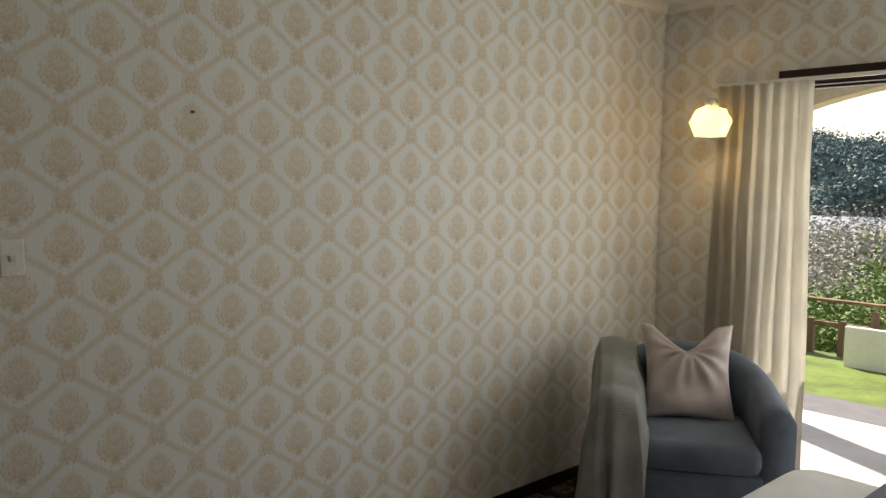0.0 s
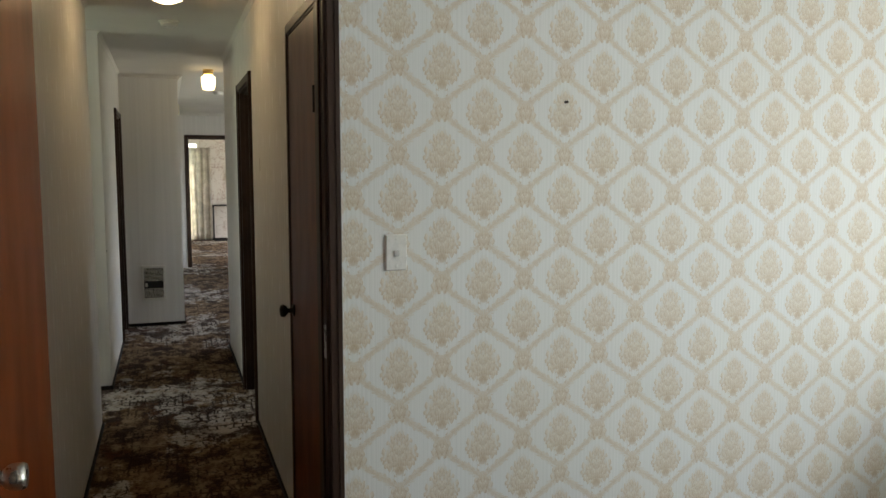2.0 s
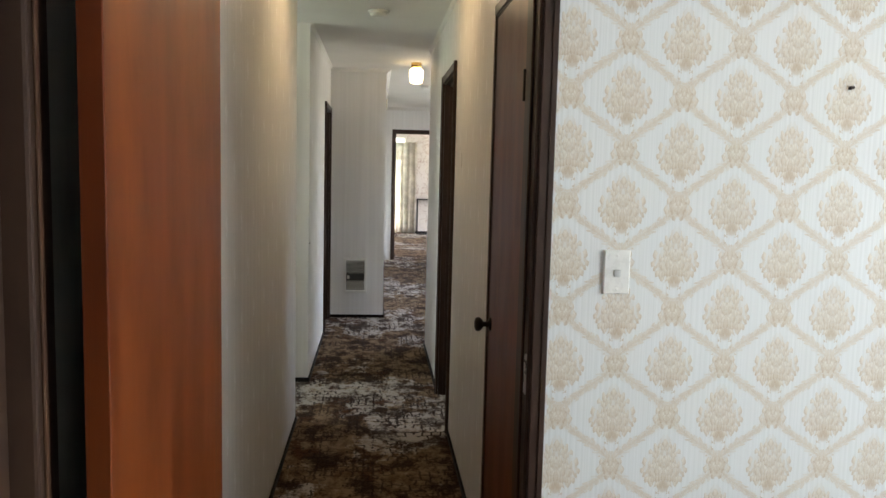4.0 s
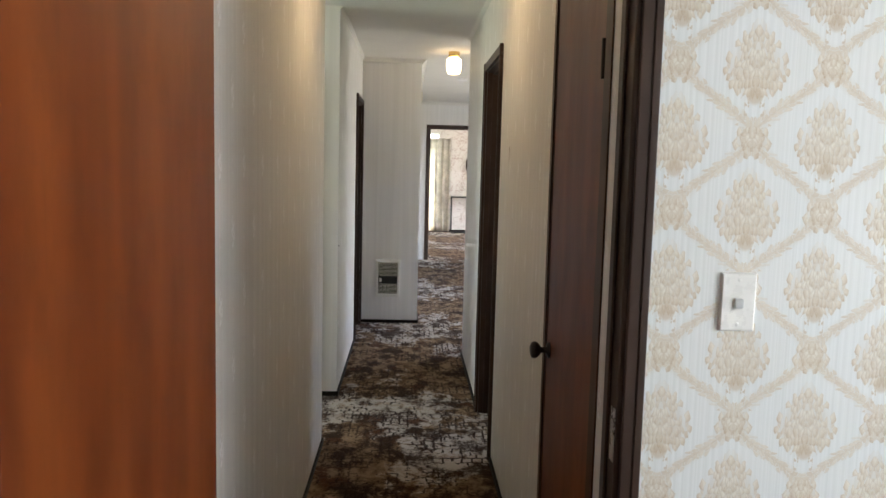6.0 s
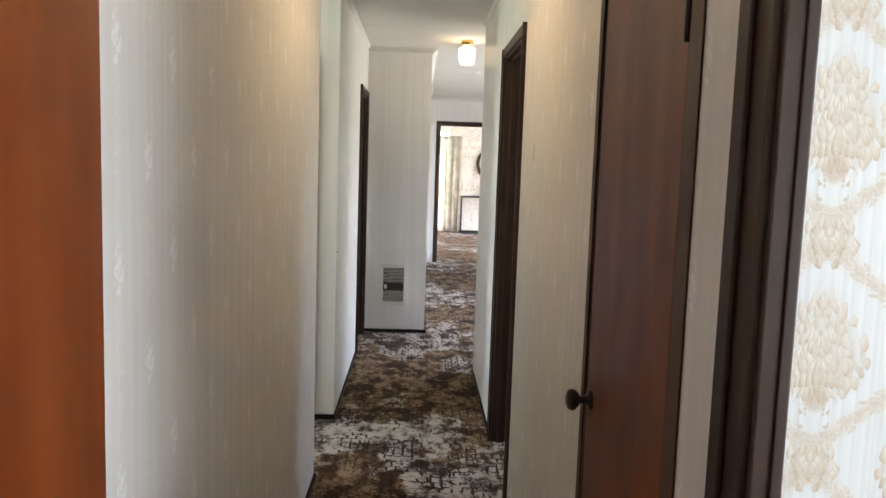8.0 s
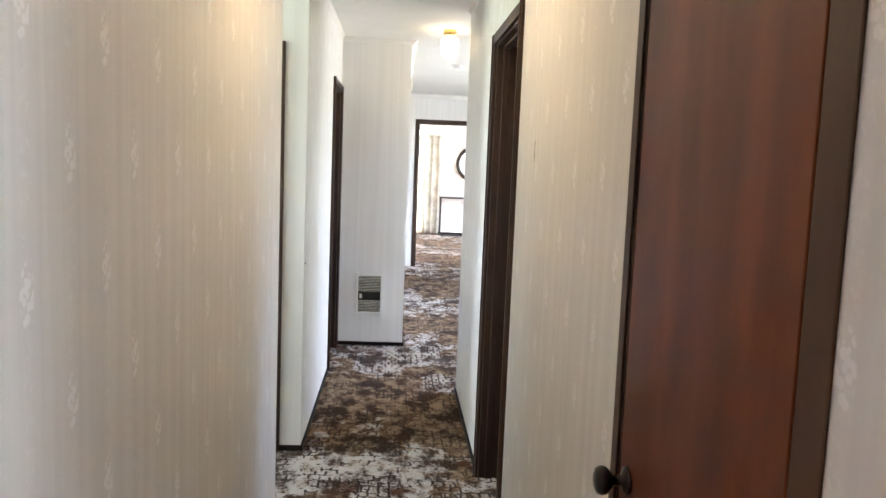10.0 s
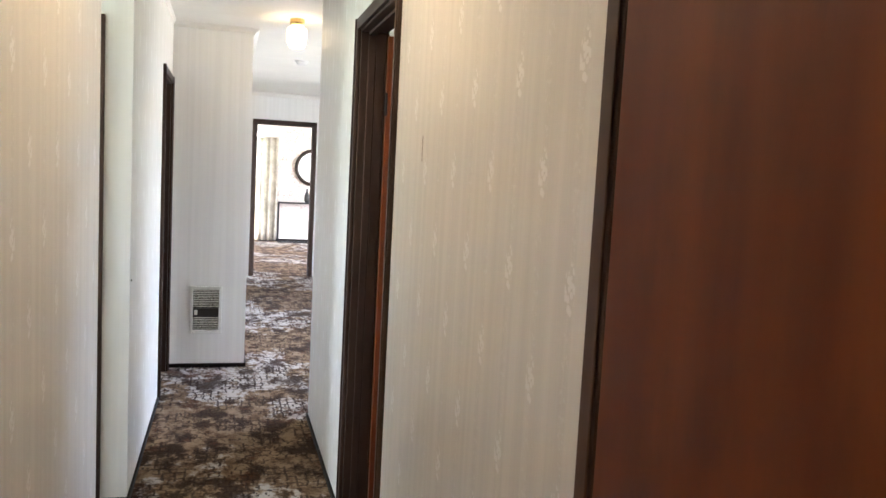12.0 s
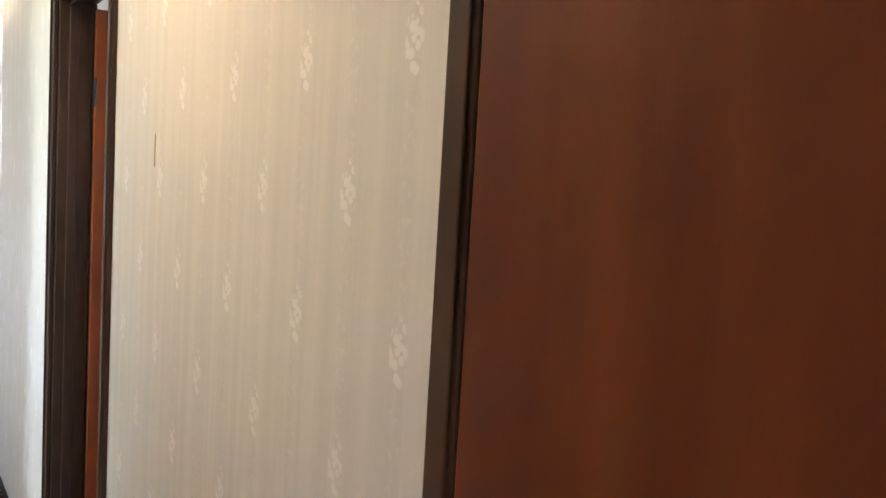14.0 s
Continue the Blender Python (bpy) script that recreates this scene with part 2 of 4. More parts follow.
def floral_paper(name):
    """Cream paper with loose sprays of brown-pink flowers and twigs."""
    n = Nodes(name)
    c = n.coords()
    vec = n.vec(n.add(c[0], c[1]), 0.0, c[2])
    spray = n.noise(vec, 2.6, 3.0, 0.5, 0.6)
    petal = n.cells(vec, 16.0, "DISTANCE_TO_EDGE", rand=1.0)
    tone = n.noise(vec, 26.0, 3.0)
    mask = n.mul(n.step(spray, 0.48, 0.58), n.step(petal, 0.03, 0.12))
    col = n.mix(n.mul(mask, n.step(tone, 0.40, 0.60)), (0.72, 0.68, 0.63), (0.50, 0.39, 0.34))
    twig = n.step(n.m("ABSOLUTE", n.sub(n.noise(vec, 4.2, 3.0, 0.5, 0.8), 0.5)), 0.014, 0.006)
    col = n.mix(n.mul(twig, 0.55), col, (0.42, 0.34, 0.28))
    return n.end(col, 0.6, Specular_IOR_Level=0.3)


def carpet():
    """Cut-pile carpet: chocolate clouds on tan, cream bands, dark hatched twigs."""
    n = Nodes("carpet")
    w = n.obvec()
    c = n.coords()
    v = n.obvec(1.15, 0.85, 1.0)
    # tan and cream stretches follow one another along the roll
    wave = n.m("COSINE", n.add(n.mul(n.sub(c[1], 5.75), 2 * math.pi / 2.55), n.mul(c[0], 1.3)))
    zone = n.add(n.noise(n.obvec(0.9, 0.75, 3.0), 2.1, 5.0, 0.62, 0.4), n.mul(wave, 0.11))
    big = n.noise(v, 4.6, 4.0, 0.52, 0.3)
    mid = n.noise(v, 12.0, 6.0, 0.66, 0.3)
    fine = n.noise(w, 60.0, 4.0, 0.75)
    tan = n.mix(n.step(n.add(mid, n.mul(n.sub(fine, 0.5), 0.3)), 0.38, 0.62), (0.29, 0.200, 0.122), (0.135, 0.080, 0.042))
    cream = n.mix(n.step(n.add(mid, n.mul(n.sub(fine, 0.5), 0.3)), 0.46, 0.68), (0.50, 0.45, 0.41), (0.28, 0.20, 0.14))
    pale = n.step(n.add(zone, n.mul(n.sub(mid, 0.5), -0.5)), 0.50, 0.60)
    col = n.mix(pale, tan, cream)
    dark = n.step(n.add(n.add(big, n.mul(n.sub(mid, 0.5), 0.55)), n.mul(n.sub(fine, 0.5), 0.4)), 0.44, 0.62)
    rust = n.step(n.noise(n.obvec(0.9, 0.9, 9.0), 4.2, 4.0), 0.50, 0.64, 0, 0.8)
    cloud = n.mix(rust, (0.034, 0.017, 0.010), (0.095, 0.036, 0.015))
    col = n.mix(n.mul(dark, 0.93), col, cloud)
    wn = n.nt.nodes.new("ShaderNodeTexNoise")
    n.nt.links.new(w, wn.inputs["Vector"])
    wn.inputs["Scale"].default_value, wn.inputs["Detail"].default_value = 16.0, 3.0
    wv = n.nt.nodes.new("ShaderNodeVectorMath")
    wv.operation = "MULTIPLY_ADD"
    n.nt.links.new(wn.outputs[1], wv.inputs[0])
    wv.inputs[1].default_value = (0.034, 0.044, 0.0)
    n.nt.links.new(w, wv.inputs[2])

    def hatch(width, row, turn, seed, lo):
        """Broken right-angled strokes, like torn netting."""
        g = n.nt.nodes.new("ShaderNodeMapping")
        g.inputs[1].default_value = (seed, seed * 0.7, 0.0)
        g.inputs[2].default_value = (0, 0, turn)
        n.nt.links.new(wv.outputs[0], g.inputs[0])
        b = n.nt.nodes.new("ShaderNodeTexBrick")
        n.nt.links.new(g.outputs[0], b.inputs["Vector"])
        b.inputs["Scale"].default_value = 1.0
        b.inputs["Mortar Size"].default_value, b.inputs["Mortar Smooth"].default_value = 0.0068, 0.35
        b.inputs["Brick Width"].default_value, b.inputs["Row Height"].default_value = width, row
        where = n.step(n.add(n.noise(n.vec(c[0], c[1], seed), 6.5, 2.0), n.mul(n.sub(n.noise(n.vec(c[0], c[1], seed + 3), 34.0, 2.0), 0.5), 0.55)), lo, lo + 0.05)
        return n.mul(b.outputs["Fac"], where)

    crack = n.m("MAXIMUM", hatch(0.050, 0.062, 0.0, 1.3, 0.51), hatch(0.075, 0.046, math.pi / 2, 4.1, 0.52))
    col = n.mix(n.mul(crack, n.add(0.72, n.mul(pale, 0.22))), col, (0.024, 0.011, 0.008))
    pile = n.noise(w, 420.0, 2.0)
    col = n.mix(n.mul(n.step(pile, 0.35, 0.7), 0.3), col, n.mix(0.5, col, (0.02, 0.012, 0.008)))
    n.bump(n.add(pile, n.mul(fine, 0.8)), 0.7, 0.003)
    return n.end(col, 1.0, Specular_IOR_Level=0.0, Sheen_Weight=0.06, Sheen_Roughness=0.4)


def wood(name, dark, light, rough=0.28, axis=2, scale=1.0, gloss=0.5):
    """Varnished timber, soft figure and fine pores along one axis."""
    n = Nodes(name)

    def stretched(across, length, seed):
        k = [across * scale] * 3
        k[axis] = length * scale
        g = n.nt.nodes.new("ShaderNodeMapping")
        g.inputs[1].default_value = (seed, seed, seed)
        n.nt.links.new(n.obvec(*k), g.inputs[0])
        return g.outputs[0]

    g = n.noise(stretched(9.0, 0.7, 0.0), 1.0, 2.0, 0.45)
    f = n.noise(stretched(36.0, 4.0, 3.0), 1.0, 2.0, 0.5)
    pore = n.noise(stretched(240.0, 9.0, 8.0), 1.0, 1.0, 0.5)
    blot = n.noise(stretched(10.0, 4.2, 5.0), 1.0, 4.0, 0.55)
    col = n.mix(n.step(g, 0.28, 0.72), light, dark)
    col = n.mix(n.step(f, 0.35, 0.80, 0, 0.12), col, tuple(k * 0.62 for k in dark))
    col = n.mix(n.step(pore, 0.55, 0.85, 0, 0.10), col, tuple(k * 0.45 for k in dark))
    col = n.mix(n.step(blot, 0.44, 0.72, 0, 0.45), col, tuple(k * 0.62 for k in dark))
    r = n.add(rough, n.mul(n.sub(blot, 0.5), 0.14))
    return n.end(col, r, Specular_IOR_Level=gloss)


def plain(name, color, rough=0.5, metal=0.0, vary=0.12, scale=6.0, bump=0.0, bscale=60.0, **more):
    n = Nodes(name)
    a = n.noise(n.obvec(), scale, 4.0)
    b = n.noise(n.obvec(), scale * 9, 3.0)
    f = n.add(n.mul(a, 0.7), n.mul(b, 0.3))
    col = n.mix(n.step(f, 0.3, 0.7), tuple(k * (1 - vary) for k in color), tuple(min(1.0, k * (1 + vary)) for k in color))
    if bump:
        n.bump(n.noise(n.obvec(), bscale, 3.0), bump, 0.002)
    return n.end(col, n.add(rough, n.mul(n.sub(b, 0.5), 0.12)), Metallic=metal, **more)


def fabric(name, color, weave=420.0, vary=0.18, rough=0.9, thin=0.0):
    n = Nodes(name)
    big = n.noise(n.obvec(), 7.0, 4.0)
    w1 = n.m("SINE", n.mul(n.add(n.coords()[0], n.coords()[1]), weave * 2))
    w2 = n.m("SINE", n.mul(n.coords()[2], weave * 2))
    th = n.noise(n.obvec(), weave * 0.6, 2.0)
    col = n.mix(n.step(big, 0.3, 0.7), tuple(k * (1 - vary) for k in color), tuple(min(1, k * (1 + vary)) for k in color))
    col = n.mix(n.mul(n.step(th, 0.35, 0.7), 0.3), col, tuple(k * 0.6 for k in color))
    n.bump(n.add(n.mul(n.add(w1, w2), 0.25), th), 0.35, 0.0015)
    mat = n.end(col, rough, Sheen_Weight=0.2, Specular_IOR_Level=0.2)
    if thin:
        tr, mx = n.nt.nodes.new("ShaderNodeBsdfTranslucent"), n.nt.nodes.new("ShaderNodeMixShader")
        n.nt.links.new(col, tr.inputs[0])
        mx.inputs[0].default_value = thin
        n.nt.links.new(n.bsdf.outputs[0], mx.inputs[1])
        n.nt.links.new(tr.outputs[0], mx.inputs[2])
        n.nt.links.new(mx.outputs[0], n.nt.nodes["Material Output"].inputs[0])
    return mat


def glow(name, color, strength):
    n = Nodes(name)
    n.bsdf.inputs["Emission Color"].default_value = (*color, 1)
    n.bsdf.inputs["Emission Strength"].default_value = strength
    return n.end((0.85, 0.8, 0.7), 0.25)


def clear_glass():
    n = Nodes("window_glass")
    return n.end((1, 1, 1), 0.0, Transmission_Weight=1.0, IOR=1.02)


DAMASK_X = damask("damask_paper_x", 0, 0.637, 1.408)
DAMASK_Y = damask("damask_paper_y", 1, 0.0, 1.408)
HALL_Y = hall_paper("hall_paper_y", 1, 3.81, 1.635)
HALL_X = hall_paper("hall_paper_x", 0, 0.0, 1.635)
PANEL_X = panel_paper("rib_paper", 0)
FLORAL = floral_paper("lounge_paper")
CARPET = carpet()
CEILING = plain("ceiling_paint", (0.80, 0.78, 0.73), 0.7, vary=0.03, scale=3.0, bump=0.15, bscale=140.0)
LEAFWOOD = wood("varnished_door_wood", (0.125, 0.024, 0.0055), (0.215, 0.050, 0.0110), 0.33, gloss=0.34)
DARKWOOD = wood("dark_stained_wood", (0.027, 0.0135, 0.009), (0.072, 0.038, 0.024), 0.45, gloss=0.3)
DARKWOOD_H = wood("dark_stained_wood_level", (0.027, 0.0135, 0.009), (0.072, 0.038, 0.024), 0.45, gloss=0.3, axis=0)
DARKWOOD_D = wood("dark_stained_wood_deep", (0.027, 0.0135, 0.009), (0.072, 0.038, 0.024), 0.45, gloss=0.3, axis=1)
# lit copy of the dark stain: light falling on it is in the brown
LITWOOD = wood("lit_stained_wood", (0.050, 0.022, 0.012), (0.11, 0.055, 0.030), 0.45, gloss=0.25)
BROWNWOOD = wood("brown_door_wood", (0.125, 0.027, 0.0075), (0.20, 0.051, 0.0125), 0.38, gloss=0.22)
# dark wardrobe panel made pale grey: the light on it is in the colour
LITPANEL = wood("lit_panel_wood", (0.27, 0.28, 0.25), (0.38, 0.39, 0.36), 0.5)
SKIRTWOOD = plain("black_stained_skirting", (0.012, 0.008, 0.006), 0.65, vary=0.3, Specular_IOR_Level=0.2)
WHITEPLASTIC = plain("white_plastic", (0.80, 0.79, 0.75), 0.28, vary=0.03)
CREAMPAINT = plain("cream_enamel", (0.72, 0.69, 0.60), 0.4, vary=0.05)
BLACKMETAL = plain("black_metal", (0.02, 0.02, 0.02), 0.45, vary=0.2)
STEEL = plain("brushed_steel", (0.62, 0.61, 0.58), 0.28, metal=1.0, vary=0.06)
BRASS = plain("brass", (0.72, 0.50, 0.20), 0.25, metal=1.0, vary=0.1)
BRONZE = plain("dark_bronze", (0.035, 0.025, 0.02), 0.3, metal=0.6, vary=0.2)
LAMPGLASS = glow("lit_lamp_glass", (1.0, 0.76, 0.40), 1.1)
DOMEGLASS = glow("lit_dome_glass", (1.0, 0.77, 0.46), 3.8)
BULBGLASS = glow("lit_bulb", (1.0, 0.86, 0.56), 34.0)
GLASS = clear_glass()
CURTAIN = fabric("curtain_linen", (0.76, 0.71, 0.62), 500.0, vary=0.06, thin=0.4)
SHEER = fabric("lounge_curtain", (0.66, 0.62, 0.54), 500.0, thin=0.06)
CHAIRCLOTH = fabric("blue_grey_upholstery", (0.115, 0.145, 0.19), 600.0)
THROW = fabric("grey_green_throw", (0.52, 0.54, 0.51), 250.0)
PILLOW = fabric("mauve_cushion", (0.60, 0.51, 0.48), 700.0, rough=0.55)
LINEN = fabric("white_bed_linen", (0.82, 0.815, 0.81), 500.0, vary=0.05)
NAVY = fabric("slate_bed_throw", (0.12, 0.135, 0.19), 250.0)
MIRROR = plain("mirror_silver", (0.85, 0.87, 0.87), 0.02, metal=1.0, vary=0.01)

# ---- building helpers ----
def link_mesh(name, bm, material, smooth=False):
    me = bpy.data.meshes.new(name)
    if smooth:
        for f in bm.faces:
            f.smooth = True
    bm.to_mesh(me)
    bm.free()
    for mt in (material if isinstance(material, (list, tuple)) else [material]):
        me.materials.append(mt)
    return new(name, me)


def part(name, bm, material, parent, label="", smooth=False):
    ob = link_mesh(name, bm, material, smooth)
    ob.parent = parent
    return tagged(ob, label)


def box(bm, x0, x1, y0, y1, z0, z1, bevel=0.0, segs=2):
    vs = [bm.verts.new((x, y, z)) for x in (x0, x1) for y in (y0, y1) for z in (z0, z1)]
    faces = [bm.faces.new([vs[i] for i in q]) for q in ((0, 1, 3, 2), (4, 6, 7, 5), (0, 4, 5, 1), (2, 3, 7, 6), (0, 2, 6, 4), (1, 5, 7, 3))]
    if bevel:
        edges = list({e for f in faces for e in f.edges})
        bmesh.ops.bevel(bm, geom=edges, offset=bevel, segments=segs, profile=0.5, affect="EDGES")
    return bm


def boxes(*specs, bevel=0.0, segs=2):
    bm = bmesh.new()
    for s in specs:
        box(bm, *s, bevel=bevel, segs=segs)
    return bm


def setting(name, bm, material, label, category):
    return tagged(link_mesh(name, bm, material), label, category, "", "structure")


def thing(name, label, category, at=(0, 0, 0), group="", kind=""):
    ob = new(name)
    ob.location = at
    return tagged(ob, label, category, group, kind)


def lathe(bm, prof, n=32, axis="Z", at=(0, 0, 0)):
    """A turned shape from (radius, height) pairs."""
    rings = []
    for r, h in prof:
        ring = []
        for i in range(n):
            a = 2 * math.pi * i / n
            p = Vector((r * math.cos(a), r * math.sin(a), h))
            if axis == "X":
                p = Vector((p.z, p.x, p.y))
            elif axis == "Y":
                p = Vector((p.x, p.z, p.y))
            ring.append(bm.verts.new(p + Vector(at)))
        rings.append(ring)
    for a, b in zip(rings, rings[1:]):
        for i in range(n):
            bm.faces.new((a[i], a[(i + 1) % n], b[(i + 1) % n], b[i]))
    bm.faces.new(rings[0])
    bm.faces.new(rings[-1])
    bmesh.ops.recalc_face_normals(bm, faces=bm.faces[:])
    return bm

# ---- the large structure ----
H = 2.405     # hall ceiling
HB = 2.47     # bedroom ceiling
FL = -0.02

setting("floor_bedroom", boxes((-0.55, 4.1, -0.95, 2.72, -0.17, -0.07)), CARPET, "patterned brown and cream bedroom carpet", "carpet")
setting("floor", boxes((-2.6, 4.5, 2.72, 18.7, -0.17, 0.0)), CARPET, "patterned brown and cream carpet through hall and rooms", "carpet")

# bedroom wall, papered on the room's side, with the doorway
setting("wall_bedroom_door", boxes(
    (-0.55, -0.373, 2.68, 2.73, -0.07, HB), (0.447, 4.10, 2.68, 2.73, -0.07, HB), (-0.373, 0.447, 2.68, 2.73, 2.025, HB)),
    DAMASK_X, "bedroom wall in beige medallion damask wallpaper", "wall")
setting("wall_hall_start", boxes(
    (-0.495, -0.373, 2.73, 2.78, 0, HB), (0.447, 0.575, 2.73, 2.78, 0, HB), (-0.373, 0.447, 2.73, 2.78, 2.025, HB)),
    HALL_X, "hall end wall in cream embossed wallpaper", "wall")
setting("wall_hall_left", boxes((-0.495, -0.395, 2.78, 5.353, 0, H)), HALL_Y, "hall wall in cream embossed wallpaper", "wall")
setting("wall_hall_left_far", boxes(
    (-0.495, -0.395, 6.23, 7.745, 0, H), (-0.495, -0.395, 8.435, 8.53, 0, H), (-0.495, -0.395, 7.745, 8.435, 1.995, H)),
    HALL_Y, "hall wall in cream embossed wallpaper with a doorway", "wall")
setting("wall_hall_right", boxes(
    (0.475, 0.575, 2.78, 3.080, 0, H), (0.475, 0.575, 3.725, 5.145, 0, H), (0.475, 0.575, 5.905, 7.29, 0, H),
    (0.475, 0.575, 3.080, 3.725, 2.045, H), (0.475, 0.575, 5.145, 5.905, 2.025, H)),
    HALL_Y, "hall wall in cream embossed wallpaper with two doorways", "wall")
setting("wall_hall_end", boxes((-0.495, 0.134, 8.53, 8.63, 0, H)), PANEL_X, "white ribbed wallpaper on the hall's end wall", "wall")
setting("wall_entry_side", boxes((0.034, 0.134, 8.63, 13.40, 0, H)), PANEL_X, "white wall of the entry", "wall")
setting("wall_entry_far", boxes(
    (0.034, 0.315, 13.40, 13.50, 0, H), (1.09, 3.3, 13.40, 13.50, 0, H), (0.315, 1.09, 13.40, 13.50, 2.035, H)),
    PANEL_X, "pale entry wall with the lounge doorway", "wall")
setting("wall_entry_near", boxes((0.575, 3.3, 7.19, 7.29, 0, H)), PANEL_X, "white entry wall", "wall")
setting("wall_entry_window", boxes(
    (3.2, 3.3, 7.29, 7.8, 0, H), (3.2, 3.3, 11.4, 13.4, 0, H), (3.2, 3.3, 7.8, 11.4, 0, 0.4), (3.2, 3.3, 7.8, 11.4, 2.1, H)),
    PANEL_X, "white entry wall with a window opening", "wall")
# side passage to the left
setting("wall_passage_near", boxes((-2.5, -0.495, 5.253, 5.353, 0, H)), HALL_X, "cream passage wall", "wall")
setting("wall_passage_far", boxes(
    (-0.520, -0.395, 6.20, 6.23, 0, H), (-0.520, -0.495, 6.23, 6.30, 0, H), (-2.5, -1.33, 6.20, 6.30, 0, H), (-1.33, -0.520, 6.20, 6.30, 2.0, H)),
    PANEL_X, "cream passage wall with a doorway", "wall")
setting("wall_passage_end", boxes(
    (-2.5, -2.4, 5.353, 6.20, 0, 1.0), (-2.5, -2.4, 5.353, 6.20, 2.1, H), (-2.5, -2.4, 5.353, 5.4, 1.0, 2.1), (-2.5, -2.4, 6.15, 6.20, 1.0, 2.1)),
    HALL_Y, "cream passage end wall with a window", "wall")
# lounge
setting("wall_lounge_far", boxes(
    (-0.6, 4.5, 18.5, 18.6, 2.15, H), (-0.6, -0.5, 18.5, 18.6, 0, 2.15), (0.70, 4.5, 18.5, 18.6, 0, 2.15), (-0.5, 0.70, 18.5, 18.6, 0, 0.1)),
    FLORAL, "pale floral lounge wallpaper", "wall")
setting("wall_lounge_left", boxes((-0.6, -0.5, 13.5, 18.5, 0, H)), FLORAL, "pale floral lounge wallpaper", "wall")
setting("wall_lounge_near", boxes((-0.6, 0.034, 13.40, 13.50, 0, H), (3.3, 4.5, 13.40, 13.50, 0, H)), FLORAL, "pale floral lounge wallpaper", "wall")
setting("wall_lounge_window", boxes(
    (4.4, 4.5, 13.5, 14.2, 0, H), (4.4, 4.5, 17.8, 18.5, 0, H), (4.4, 4.5, 14.2, 17.8, 0, 0.3), (4.4, 4.5, 14.2, 17.8, 2.1, H)),
    FLORAL, "lounge wall with a wide window", "wall")
# room behind the open door, cupboard behind the shut one
setting("wall_study", boxes(
    (0.575, 3.1, 4.4, 4.5, 0, H), (3.0, 3.1, 4.5, 5.3, 0, H), (3.0, 3.1, 6.5, 7.19, 0, H), (3.0, 3.1, 5.3, 6.5, 0, 1.0), (3.0, 3.1, 5.3, 6.5, 2.0, H)),
    PANEL_X, "pale walls of the room beside the hall", "wall")
setting("wall_cupboard", boxes((1.1, 1.15, 2.78, 4.4, 0, H)), PANEL_X, "back of the hall cupboard", "wall")
setting("wall_left_room", boxes((-1.4, -1.3, 6.30, 8.63, 0, H), (-1.3, -0.495, 8.53, 8.63, 0, H)), PANEL_X, "dim wall behind the left doorway", "wall")
# bedroom
setting("wall_bedroom_window", boxes(
    (4.0, 4.10, 2.12, 2.68, -0.07, HB), (4.0, 4.10, -0.95, -0.75, -0.07, HB), (4.0, 4.10, -0.75, 2.12, 2.0, HB)),
    DAMASK_Y, "bedroom wall in damask wallpaper round the sliding door", "wall")
setting("wall_bedroom_back", boxes((-0.55, 4.10, -0.95, -0.85, -0.07, HB)), DAMASK_X, "bedroom wall in damask wallpaper", "wall")
setting("wall_bedroom_left", boxes((-0.55, -0.50, -0.85, 2.68, -0.07, HB)), DAMASK_Y, "bedroom wall in damask wallpaper behind the wardrobe", "wall")

setting("ceiling", boxes((-0.55, 4.10, -0.95, 2.73, HB, HB + 0.1)), CEILING, "white painted bedroom ceiling", "ceiling")
setting("ceiling_hall", boxes((-2.6, 4.5, 2.73, 18.6, H, H + 0.1)), CEILING, "off-white painted hall ceiling", "ceiling")


def strip(name, specs, mat, label, category, bevel=0.004):
    return setting(name, boxes(*specs, bevel=bevel), mat, label, category)


B = 0.028
strip("baseboard", [(-0.395, -0.383, 2.80, 5.353, 0, B)], SKIRTWOOD, "low dark wooden skirting strip", "skirting")
strip("baseboard", [(-0.395, -0.383, 6.19, 7.70, 0, B)], SKIRTWOOD, "low dark wooden skirting strip", "skirting")
strip("baseboard", [(-0.520, -0.383, 6.188, 6.20, 0, B)], SKIRTWOOD, "low dark wooden skirting strip", "skirting")
strip("baseboard", [(0.463, 0.475, 3.745, 5.10, 0, B)], SKIRTWOOD, "low dark wooden skirting strip", "skirting")
strip("baseboard", [(0.463, 0.475, 5.95, 7.30, 0, B)], SKIRTWOOD, "low dark wooden skirting strip", "skirting")
strip("baseboard", [(-0.395, 0.146, 8.518, 8.53, 0, B)], SKIRTWOOD, "low dark wooden skirting strip", "skirting")
strip("baseboard", [(0.134, 0.146, 8.53, 13.40, 0, B)], SKIRTWOOD, "low dark wooden skirting strip", "skirting")
strip("baseboard", [(0.47, 4.0, 2.664, 2.68, -0.07, -0.01)], SKIRTWOOD, "dark wooden bedroom skirting", "skirting")
strip("baseboard", [(-0.5, 4.4, 18.485, 18.5, 0, 0.05)], SKIRTWOOD, "dark wooden lounge skirting", "skirting")


